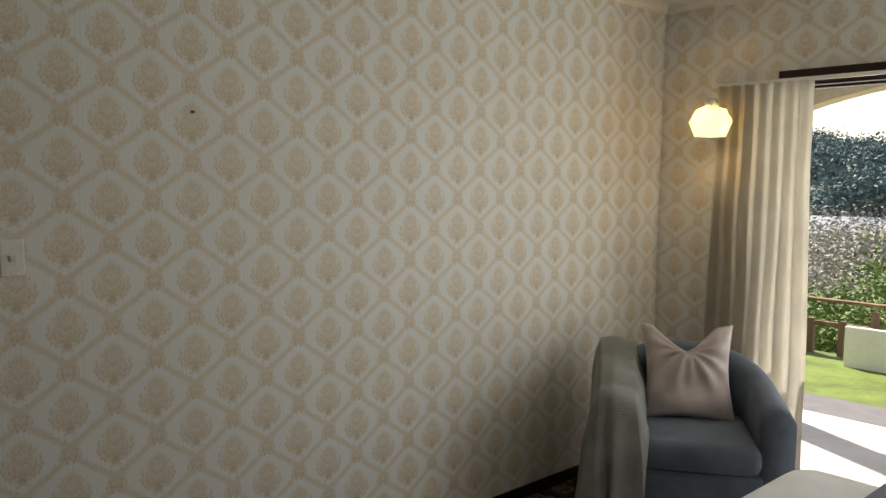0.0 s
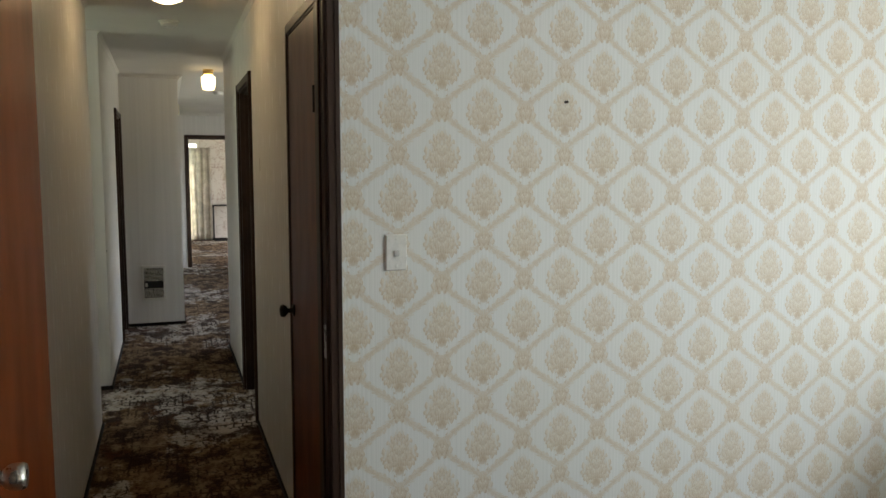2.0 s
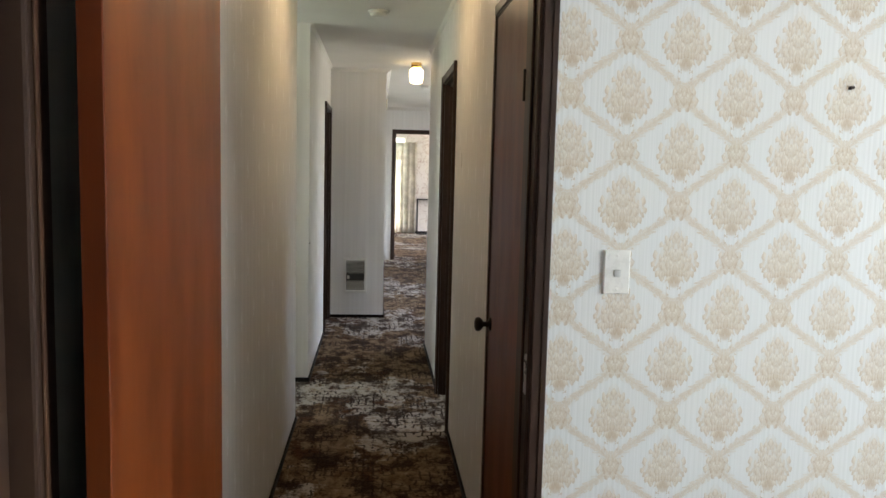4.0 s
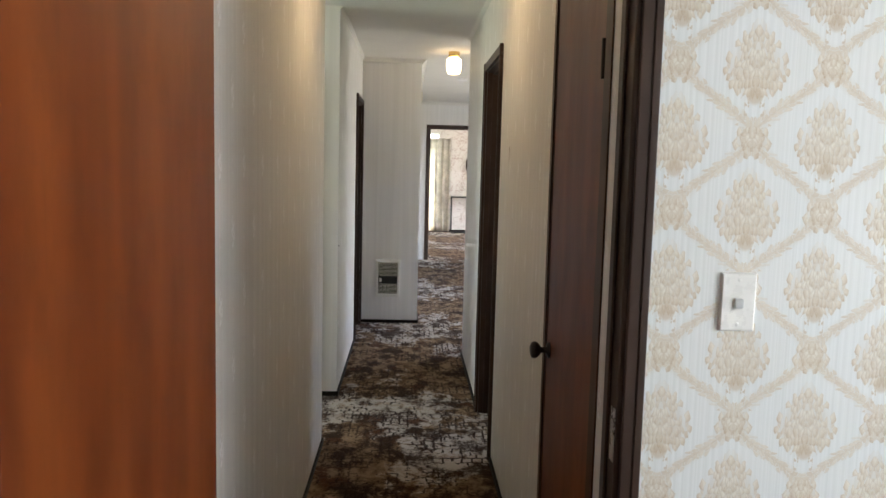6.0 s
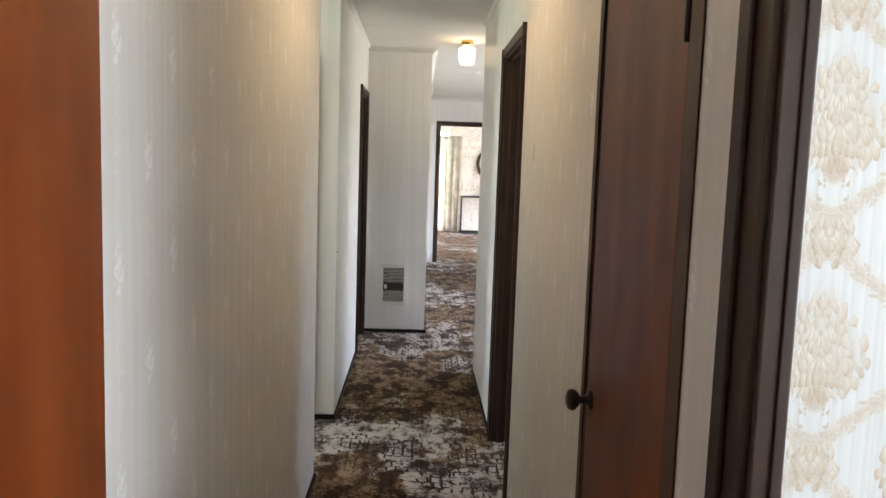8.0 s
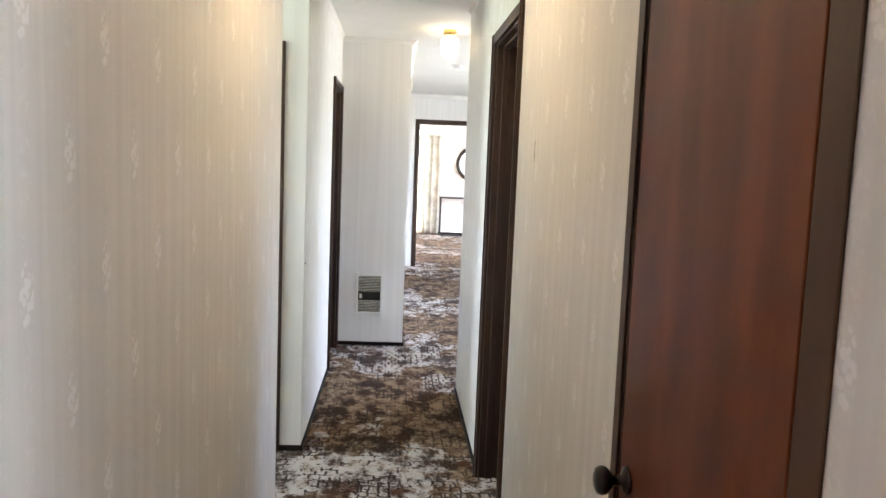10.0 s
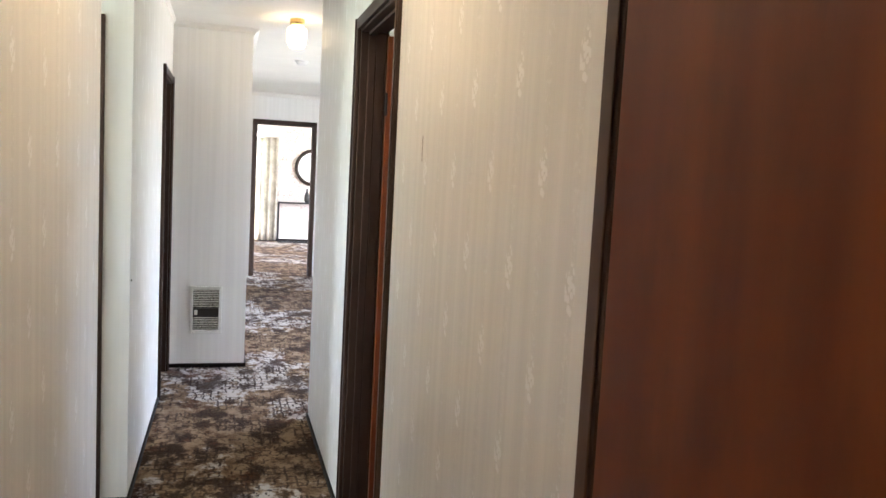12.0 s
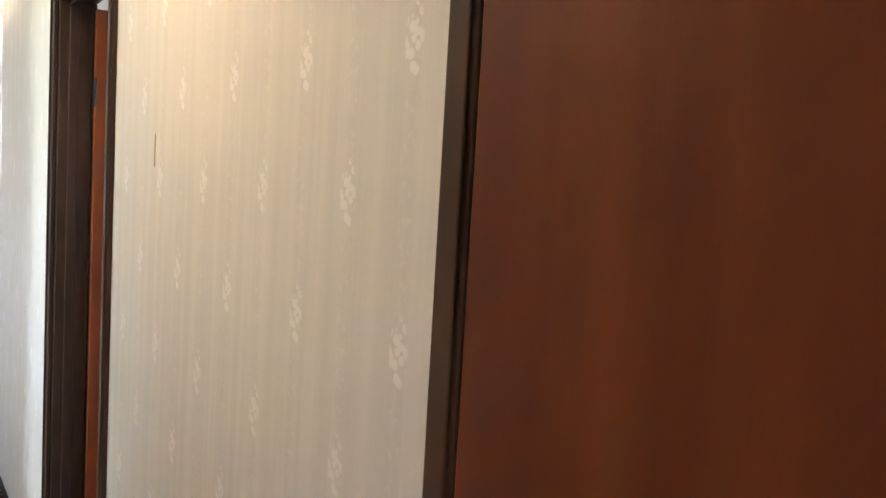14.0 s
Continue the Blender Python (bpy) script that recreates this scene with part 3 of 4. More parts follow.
def scotia(name, x0, y0, x1, y1, z, nx, ny, mat=CEILING, s=0.045):
    """A hollow ceiling moulding along a wall; nx, ny point into the room."""
    bm = bmesh.new()
    prof = [(0, 0), (s, 0)] + [(s - s * 0.75 * math.sin(a), -s + s * 0.75 * math.cos(a) - 0.0) for a in (0.35, 0.7, 1.05, 1.4)] + [(0, -s)]
    rows = []
    for x, y in ((x0, y0), (x1, y1)):
        rows.append([bm.verts.new((x + nx * d, y + ny * d, z + h)) for d, h in prof])
    k = len(prof)
    for i in range(k):
        bm.faces.new((rows[0][i], rows[0][(i + 1) % k], rows[1][(i + 1) % k], rows[1][i]))
    for r in rows:
        bm.faces.new(r)
    bmesh.ops.recalc_face_normals(bm, faces=bm.faces[:])
    return setting(name, bm, mat, "slim off-white ceiling moulding", "moulding")


scotia("trim_cornice", -0.395, 8.53, 0.134, 8.53, H, 0, -1, s=0.035)
scotia("trim_cornice", -0.395, 2.78, -0.395, 5.353, H, 1, 0, s=0.02)
scotia("trim_cornice", -0.395, 6.20, -0.395, 8.53, H, 1, 0, s=0.02)
scotia("trim_cornice", 0.475, 2.78, 0.475, 7.29, H, -1, 0, s=0.02)
scotia("trim_cornice", 0.134, 13.40, 3.2, 13.40, H, 0, -1)
scotia("trim_cornice", 0.134, 8.53, 0.134, 13.40, H, 1, 0)
scotia("trim_cornice", -0.5, 2.68, 4.0, 2.68, HB, 0, -1)
scotia("trim_cornice", 4.0, -0.85, 4.0, 2.68, HB, -1, 0)


# ---- doorways ----
def doorway(name, along, a0, a1, w0, w1, top, sides, label, trim=0.045, lining=0.025, proud=0.014, stop=0.5, bead=0.005, left_stop=True, timber=None, trim0=None):
    """Dark lining, stops and architraves. along: 0 for a wall along x, 1 for one along y;
    a0, a1: clear opening; w0, w1: the wall's faces; sides: which faces carry architraves."""
    ob = thing(name, label, "door frame", kind="structure")

    def add(nm, a, b, c, d, z0, z1, level=False, bevel=0.003):
        bm = boxes((a, b, c, d, z0, z1) if along == 0 else (c, d, a, b, z0, z1), bevel=bevel)
        part(nm, bm, (DARKWOOD_H if along == 0 else DARKWOOD_D) if level else (timber or DARKWOOD), ob)

    add("jamb", a0 - lining, a0, w0 + 0.001, w1 - 0.001, 0, top)
    add("jamb", a1, a1 + lining, w0 + 0.001, w1 - 0.001, 0, top)
    add("head", a0 - lining, a1 + lining, w0 + 0.001, w1 - 0.001, top, top + lining, True)
    s = w0 + (w1 - w0) * stop
    if left_stop:
        add("door_stop", a0, a0 + 0.012, s, s + 0.03, 0, top - 0.012)
    add("door_stop", a1 - 0.007, a1, s, s + 0.03, 0, top - 0.012)
    add("door_stop", a0, a1, s, s + 0.03, top - 0.012, top, True)
    for face, out in sides:
        c, d = (face, face + out * proud) if out > 0 else (face + out * proud, face)
        o, near = 0.008, trim0 or trim
        add("architrave", a0 - o - near, a0 - o, c, d, 0, top + o)
        add("architrave", a1 + o, a1 + o + trim, c, d, 0, top + o)
        add("architrave", a0 - o - near, a1 + o + trim, c, d, top + o, top + o + trim, True)
        if bead <= 0:
            continue
        # a raised bead along the outer edge
        e, f = (d, d + bead) if out > 0 else (c - bead, c)
        add("bead", a0 - o - trim, a0 - o - trim + 0.014, e, f, 0, top + o + trim, bevel=0.002)
        add("bead", a1 + o + trim - 0.014, a1 + o + trim, e, f, 0, top + o + trim, bevel=0.002)
    return ob


doorway("door_frame_1", 0, -0.348, 0.422, 2.68, 2.78, 2.0, ((2.68, -1), (2.78, 1)), "dark-stained bedroom door frame with architraves", stop=0.45, left_stop=False, trim=0.036, proud=0.010, bead=0.003)
doorway("door_frame_2", 1, 3.105, 3.700, 0.475, 0.575, 2.02, ((0.475, -1),), "dark-stained frame round the cupboard door", stop=0.46, trim=0.036, proud=0.004, bead=0.0, timber=LITWOOD, trim0=0.062)
doorway("door_frame_3", 1, 5.170, 5.880, 0.475, 0.575, 2.0, ((0.475, -1), (0.575, 1)), "dark-stained frame of an open doorway", stop=0.3)
doorway("door_frame_4", 1, 7.770, 8.410, -0.495, -0.395, 1.97, ((-0.395, 1),), "dark-stained frame of a hall doorway", stop=0.3)
doorway("door_frame_5", 0, 0.340, 1.065, 13.40, 13.50, 2.01, ((13.40, -1), (13.50, 1)), "dark-stained frame of the lounge doorway")
doorway("door_frame_6", 0, -1.305, -0.545, 6.20, 6.30, 1.975, ((6.20, -1),), "dark-stained frame of a passage doorway", trim=0.037)


def knob(parent, at, way, mat, rose=0.026, r=0.027, reach=0.06, name="knob", prof=None):
    """A turned door knob on a round rose; way: unit vector out of the door."""
    prof = prof or [(rose, 0.0), (rose, 0.004), (rose * 0.75, 0.008), (0.010, 0.010), (0.009, reach * 0.45), (r * 0.62, reach * 0.52), (r * 0.95, reach * 0.68),
            (r, reach * 0.82), (r * 0.88, reach * 0.95), (r * 0.5, reach * 1.02), (0.004, reach * 1.04)]
    bm = lathe(bmesh.new(), prof, 28)
    turn = Vector(way).to_track_quat("Z", "Y").to_matrix().to_4x4()
    bm.transform(Matrix.Translation(at) @ turn)
    return part(name, bm, mat, parent, smooth=True)


def hinge(parent, at, along, mat=STEEL):
    bm = bmesh.new()
    lathe(bm, [(0.006, -0.045), (0.006, 0.045)], 10, "Z", at)
    box(bm, at[0] - 0.002 - 0.018 * along[0], at[0] + 0.002, at[1] - 0.002 - 0.018 * along[1], at[1] + 0.002, at[2] - 0.042, at[2] + 0.042)
    return part("hinge", bm, mat, parent)


# bedroom door, standing open into the room
def bedroom_door():
    door = tagged(link_mesh("door_1", boxes((0, 0.705, -0.038, 0, 0.012, 1.985), bevel=0.002), LEAFWOOD),
                  "orange-brown varnished wooden bedroom door standing open", "door", "", "structure")
    drum = [(0.030, 0.0), (0.031, 0.003), (0.027, 0.008), (0.016, 0.011), (0.0135, 0.016), (0.0145, 0.022), (0.020, 0.028), (0.0245, 0.036),
            (0.0265, 0.048), (0.0262, 0.058), (0.0225, 0.064), (0.012, 0.066), (0.003, 0.0665)]
    knob(door, (0.645, 0.0, 0.905), (0, 1, 0), STEEL, prof=drum)
    knob(door, (0.645, -0.038, 0.905), (0, -1, 0), STEEL, prof=drum)
    part("latch_plate", boxes((0.705, 0.7065, -0.030, -0.008, 0.85, 0.96), bevel=0.0005), BRONZE, door, "small dark latch plate")
    door.matrix_basis = pose(-0.306, 2.735, 0, 0, 0, -92.2)
    return door


bedroom_door()


def flush_door(name, along, a0, a1, f, thick, z1, mat, label):
    s = (a0, a1, f, f + thick, 0.010, z1) if along == 0 else (f, f + thick, a0, a1, 0.010, z1)
    return tagged(link_mesh(name, boxes(s, bevel=0.0025), mat), label, "door", "", "structure")


d2 = flush_door("door_2", 1, 3.109, 3.696, 0.476, 0.036, 2.016, BROWNWOOD, "red-brown varnished flush cupboard door, shut")
knob(d2, (0.476, 3.650, 0.92), (-1, 0, 0), BRONZE, 0.025, 0.026, 0.058)
hinge(d2, (0.472, 3.107, 1.72), (0, -1), BRONZE)
hinge(d2, (0.472, 3.107, 0.30), (0, -1), BRONZE)
d3 = tagged(link_mesh("door_3", boxes((0, 0.70, -0.036, 0, 0.012, 1.985), bevel=0.002), LEAFWOOD), "orange-red varnished wooden door standing open", "door", "", "structure")
d3.matrix_basis = pose(0.580, 5.876, 0, 0, 0, -3.0)
hinge(d3, (-0.002, -0.040, 1.72), (0, 0), BRONZE)
flush_door("door_4", 1, 7.772, 8.408, -0.480, 0.035, 1.966, DARKWOOD, "dark flush wooden door, shut")
flush_door("door_6", 0, -1.303, -0.547, 6.25, 0.035, 1.971, DARKWOOD, "dark flush wooden passage door, shut")


# ---- hall things ----
def ceiling_light(x, y, z, group="hall ceiling lights"):
    ob = thing("ceiling_light", "small ceiling light, brass cap and lit ribbed glass jar", "ceiling light", (x, y, z), group)
    part("cap", lathe(bmesh.new(), [(0.045, 0.0), (0.048, -0.008), (0.046, -0.035), (0.040, -0.045), (0.030, -0.047)], 32), BRASS, ob, "brass cap", True)
    prof = [(0.036, -0.044), (0.048, -0.058)]
    for i in range(9):
        h = -0.060 - 0.0125 * i
        prof.append((0.062 - 0.0012 * abs(i - 3) + (0.003 if i % 2 else 0), h))
    prof += [(0.050, -0.178), (0.025, -0.186), (0.003, -0.188)]
    part("shade", lathe(bmesh.new(), prof, 36), LAMPGLASS, ob, "lit ribbed glass jar shade", True)
    return ob


lamp = ceiling_light(0.392, 8.0, H)


def dome_light(x, y, z):
    ob = thing("ceiling_light", "flush round ceiling light with lit glass dome", "ceiling light", (x, y, z), "hall ceiling lights")
    part("cap", lathe(bmesh.new(), [(0.095, 0.0), (0.098, -0.010), (0.094, -0.022), (0.07, -0.024)], 36), BRASS, ob, "brass rim", True)
    part("shade", lathe(bmesh.new(), [(0.088, -0.020), (0.100, -0.040), (0.092, -0.068), (0.070, -0.098), (0.034, -0.113), (0.004, -0.116)], 36), DOMEGLASS, ob, "lit glass dome", True)


dome_light(0.03, 4.58, H)

sd = thing("smoke_detector", "round white smoke detector on hall ceiling", "smoke detector", (0.05, 5.70, H))
part("base", lathe(bmesh.new(), [(0.062, 0), (0.062, -0.010), (0.058, -0.014)], 36), WHITEPLASTIC, sd, "", True)
part("cover", lathe(bmesh.new(), [(0.052, -0.013), (0.050, -0.028), (0.036, -0.036), (0.004, -0.038)], 36), WHITEPLASTIC, sd, "", True)
copy_thing(sd, pose(0.60, 10.0, H))


def wall_heater():
    ob = thing("wall_heater", "white framed fan heater with black louvres in wall", "heater", (-0.140, 8.53, 0.415))
    fr = boxes((-0.110, -0.088, -0.022, 0, -0.170, 0.170), (0.088, 0.110, -0.022, 0, -0.170, 0.170),
               (-0.088, 0.088, -0.022, 0, 0.146, 0.170), (-0.088, 0.088, -0.022, 0, -0.170, -0.146), bevel=0.003)
    part("frame", fr, WHITEPLASTIC, ob, "white enamel frame")
    part("backing", boxes((-0.088, 0.088, -0.006, -0.001, -0.146, 0.146)), BLACKMETAL, ob)
    part("control_band", boxes((-0.088, 0.088, -0.018, -0.006, -0.045, 0.012), bevel=0.002), BLACKMETAL, ob, "black control band")
    part("switch", boxes((-0.078, -0.056, -0.022, -0.018, -0.034, 0.002), bevel=0.002), WHITEPLASTIC, ob, "white rocker switch")
    zs = [0.137 - 0.0125 * i for i in range(10)] + [-0.055 - 0.0125 * i for i in range(8)]
    for z in zs:
        bm = boxes((-0.087, 0.087, -0.004, 0.0, -0.0030, 0.0030))
        bm.transform(pose(0, -0.014, z, -28, 0, 0))
        part("louvre", bm, STEEL, ob)
    return ob


wall_heater()


def wall_switch():
    ob = thing("light_switch", "white plastic light switch plate on wallpaper", "light switch", (0.6285, 2.68, 1.2435))
    bm = boxes((-0.0335, 0.0335, -0.008, 0, -0.054, 0.054))
    for v in bm.verts:
        if v.co.y < -0.004:
            v.co.x *= 0.90
            v.co.z *= 0.94
    bmesh.ops.bevel(bm, geom=bm.edges[:], offset=0.0015, segments=2, profile=0.5, affect="EDGES")
    part("plate", bm, WHITEPLASTIC, ob)
    bm = boxes((-0.008, 0.008, -0.0112, -0.008, -0.011, 0.007), bevel=0.0028, segs=3)
    part("button", bm, plain("grey_plastic", (0.55, 0.55, 0.53), 0.3, vary=0.03), ob, "small grey rocker", True)
    for z in (0.040, -0.040):
        bm = lathe(bmesh.new(), [(0.0035, 0), (0.003, 0.0012), (0.001, 0.0016)], 14)
        bm.transform(pose(0, -0.008, z, 90))
        part("screw", bm, WHITEPLASTIC, ob)
    return ob


wall_switch()
tagged(link_mesh("strike_plate", boxes((0.4195, 0.422, 2.688, 2.712, 0.94, 1.04), bevel=0.0008), STEEL), "small steel strike plate on dark door jamb", "strike plate")
chime = thing("door_chime", "small cream door chime box on entry wall", "door chime", (0.134, 9.27, 2.13))
part("case", boxes((0, 0.022, -0.07, 0.07, -0.05, 0.05), bevel=0.004), CREAMPAINT, chime)
tagged(link_mesh("wall_pin", lathe(bmesh.new(), [(0.004, 0.0), (0.004, 0.003), (0.001, 0.005)], 10, "X", (-0.395, 6.235, 0.95)), BRONZE), "small dark pin in cream hall wallpaper", "pin")
tagged(link_mesh("wallpaper_tear", boxes((0.4742, 0.475, 4.774, 4.7755, 1.488, 1.555)), BROWNWOOD), "short dark tear along a wallpaper seam", "tear")
nail = tagged(link_mesh("nail", lathe(bmesh.new(), [(0.0045, 0.0), (0.0045, -0.004), (0.002, -0.006), (0.002, -0.010), (0.0042, -0.011), (0.0042, -0.013)], 12, "Y", (1.179, 2.68, 1.694)), BRONZE),
              "dark picture nail in damask wallpaper", "nail")


# ---- bedroom ----
def wardrobe():
    ob = thing("wardrobe", "built-in wardrobe with dark-stained doors and frame", "wardrobe", (0, 0, 0), kind="structure")
    part("stile", boxes((-0.50, -0.435, 2.045, 2.10, -0.07, 2.1), bevel=0.004), DARKWOOD, ob)
    part("stile", boxes((-0.50, -0.425, 2.00, 2.045, -0.07, 2.1), bevel=0.006), DARKWOOD, ob)
    # thin lighter strip painted as the highlight along the stile
    part("bead", boxes((-0.425, -0.420, 2.018, 2.030, -0.07, 2.1), bevel=0.002), LITWOOD, ob, "lighter bead, the stile's highlight in its colour")
    part("panel", boxes((-0.50, -0.455, 2.10, 2.66, -0.07, 2.1), bevel=0.003), LITPANEL, ob)
    part("panel", boxes((-0.50, -0.465, -0.84, 2.00, -0.07, 2.1), bevel=0.003), DARKWOOD, ob)
    part("head", boxes((-0.50, -0.43, -0.84, 2.66, 2.1, 2.16), bevel=0.004), DARKWOOD_D, ob)
    return ob


wardrobe()


def pendant():
    ob = thing("pendant_lamp", "pendant lamp with faceted amber-white glass shade, lit", "pendant lamp", (3.72, 2.23, 0))
    z = 1.78
    part("cord", lathe(bmesh.new(), [(0.003, z + 0.10), (0.003, HB)], 8), CREAMPAINT, ob)
    part("socket", lathe(bmesh.new(), [(0.034, z + 0.085), (0.034, z + 0.11), (0.026, z + 0.125), (0.006, z + 0.13)], 24), STEEL, ob, "steel lamp cap", True)
    bm = bmesh.new()
    prof = [(0.076, z - 0.062), (0.106, z + 0.012), (0.074, z + 0.072), (0.034, z + 0.086)]
    rings = [[bm.verts.new((r * math.cos(k * math.pi / 4 + 0.3), r * math.sin(k * math.pi / 4 + 0.3), h)) for k in range(8)] for r, h in prof]
    for a, b in zip(rings, rings[1:]):
        for k in range(8):
            bm.faces.new((a[k], a[(k + 1) % 8], b[(k + 1) % 8], b[k]))
    bmesh.ops.solidify(bm, geom=bm.faces[:], thickness=0.003)
    part("shade", bm, fabric("amber_white_glass", (0.95, 0.83, 0.55), 60.0, 0.03, 0.15, thin=0.4), ob, "faceted amber-white glass shade")
    part("bulb", lathe(bmesh.new(), [(0.004, z - 0.045), (0.022, z - 0.038), (0.030, z - 0.015), (0.024, z + 0.012), (0.013, z + 0.035), (0.013, z + 0.085)], 20), BULBGLASS, ob, "lit bulb", True)
    return ob


pendant()


def drape(name, axis, a0, a1, at, z0, z1, mat, label, folds, depth, flare=0.0, group=""):
    """A pleated curtain; axis: the direction it hangs along."""
    ob = thing(name, label, "curtain", (0, 0, 0), group)
    bm = bmesh.new()
    nu, nv = folds * 12, 14
    rows = []
    for j in range(nv + 1):
        v = j / nv
        row = []
        for i in range(nu + 1):
            u = i / nu
            ph = 2 * math.pi * folds * (u + 0.012 * math.sin(5 * v + 9 * u))
            amp = depth * (0.55 + 0.45 * (1 - v)) * (0.8 + 0.4 * noise.noise((u * 7, v * 1.5, 3.1)))
            d = amp * (math.sin(ph) + 0.35 * math.sin(2 * ph + 1.2 + v)) + 0.02 * noise.noise((u * 3, v * 4, 1.7))
            a = a0 + (a1 - a0) * (0.5 + (u - 0.5) * (1 + flare * (1 - v)))
            z = z0 + (z1 - z0) * v
            row.append(bm.verts.new((a, at + d, z) if axis == 0 else (at + d, a, z)))
        rows.append(row)
    for r0, r1 in zip(rows, rows[1:]):
        for i in range(nu):
            bm.faces.new((r0[i], r0[i + 1], r1[i + 1], r1[i]))
    bmesh.ops.solidify(bm, geom=bm.faces[:], thickness=0.003)
    part("cloth", bm, mat, ob, smooth=True)
    return ob


drape("curtain", 1, 1.80, 2.29, 3.90, -0.055, 1.985, CURTAIN, "beige linen curtain drawn aside, pleated, to the floor", 7, 0.046, 0.10)
rail = thing("curtain_rail", "white curtain track on dark pelmet board", "curtain rail", (0, 0, 0))
part("board", boxes((3.955, 4.0, -0.80, 2.0, 1.965, 2.045), bevel=0.003), DARKWOOD_D, rail, "dark pelmet board")
part("track", boxes((3.935, 3.955, -0.80, 2.35, 1.985, 2.005), bevel=0.003), WHITEPLASTIC, rail, "white curtain track")


def slider():
    ob = thing("window_1", "dark-framed glass sliding door, open to the patio", "sliding door", kind="structure")
    part("window_frame", boxes((4.02, 4.08, 2.075, 2.12, -0.02, 2.0), (4.02, 4.08, -0.75, -0.705, -0.02, 2.0)), DARKWOOD, ob)
    part("window_frame", boxes((4.02, 4.08, -0.705, 2.075, 1.955, 2.0)), DARKWOOD_D, ob)
    part("window_sill", boxes((4.0, 4.12, -0.75, 2.12, -0.08, -0.02)), STEEL, ob)
    part("sash", boxes((4.03, 4.06, 0.55, 0.61, 0.02, 1.955), bevel=0.003), DARKWOOD, ob)
    pane = part("pane", boxes((4.042, 4.048, -0.705, 0.55, 0.02, 1.955)), GLASS, ob)
    pane.visible_shadow = False


slider()


def cushion_mesh(w, h, t, n=20, pinch=0.10, dip=0.0):
    """A stuffed cushion standing in the xz plane, its corners drawn out."""
    bm = bmesh.new()
    sides = []
    for s in (1, -1):
        grid = []
        for j in range(n + 1):
            row = []
            for i in range(n + 1):
                u, v = 2 * i / n - 1, 2 * j / n - 1
                bulge = (max(0, 1 - u * u) * max(0, 1 - v * v)) ** 0.42
                k = 1 - pinch * ((1 - u * u) * v * v + (1 - v * v) * u * u)
                x, z = u * w / 2 * k, v * h / 2 * k
                if dip and v > 0:
                    z -= dip * max(0, 1 - abs(u - 0.05) * 1.35) * v ** 2
                y = s * t / 2 * bulge * (1 + 0.25 * noise.noise((u * 2.1, v * 2.1, s * 3.0))) + s * 0.012 * bulge * math.sin(14 * math.atan2(v - 0.55, u - 0.05)) * max(0, 1 - abs(v - 0.3))
                row.append(bm.verts.new((x, y, z)))
            grid.append(row)
        sides.append(grid)
        for j in range(n):
            for i in range(n):
                q = (grid[j][i], grid[j][i + 1], grid[j + 1][i + 1], grid[j + 1][i])
                bm.faces.new(q if s < 0 else q[::-1])
    bmesh.ops.remove_doubles(bm, verts=bm.verts[:], dist=0.0004)
    return bm


def armchair():
    """Tub chair: a round back that runs down into the arms, a loose seat cushion."""
    ob = thing("armchair", "blue-grey upholstered tub armchair in bedroom corner", "armchair")
    # wall of back and arms, open to the front (+y of the chair)
    bm = bmesh.new()
    n, t = 40, 0.13
    rings = []
    for i in range(n + 1):
        a = math.pi * (-0.02 + 1.04 * i / n) + math.pi
        s = abs(2 * i / n - 1)
        top = 0.77 - 0.16 * max(0, (s - 0.25) / 0.75) ** 1.4
        cx, cy = math.cos(a), math.sin(a)
        fwd = 0.0
        ro = 0.40
        ox, oy = cx * ro, cy * ro * 0.95
        if s > 0.85:
            fwd = (s - 0.85) / 0.15 * 0.30
        ring = []
        for d, z in ((0, 0.08), (0, top - 0.04), (0.02, top - 0.012), (0.055, top), (t - 0.055, top - 0.002), (t - 0.02, top - 0.016), (t, top - 0.05), (t, 0.08)):
            ring.append(bm.verts.new((ox - cx * d, oy - cy * d * 0.95 + fwd, z)))
        rings.append(ring)
    for r0, r1 in zip(rings, rings[1:]):
        k = len(r0)
        for i in range(k):
            bm.faces.new((r0[i], r0[(i + 1) % k], r1[(i + 1) % k], r1[i]))
    bm.faces.new(rings[0])
    bm.faces.new(rings[-1])
    bmesh.ops.recalc_face_normals(bm, faces=bm.faces[:])
    part("shell", bm, CHAIRCLOTH, ob, "", True)
    part("seat_base", boxes((-0.28, 0.28, -0.28, 0.335, 0.08, 0.335), bevel=0.02), CHAIRCLOTH, ob)
    bm = boxes((-0.272, 0.272, -0.25, 0.365, 0.335, 0.465), bevel=0.05, segs=5)
    part("seat_cushion", bm, CHAIRCLOTH, ob, "loose blue-grey seat cushion", True)
    for x in (-0.26, 0.26):
        for y in (-0.22, 0.27):
            part("leg", lathe(bmesh.new(), [(0.016, 0.0), (0.024, 0.08)], 14, "Z", (x, y, 0)), DARKWOOD, ob)
    ob.matrix_basis = CHAIR
    return ob


CHAIR = pose(3.26, 2.03, -0.07, 0, 0, 125)
armchair()


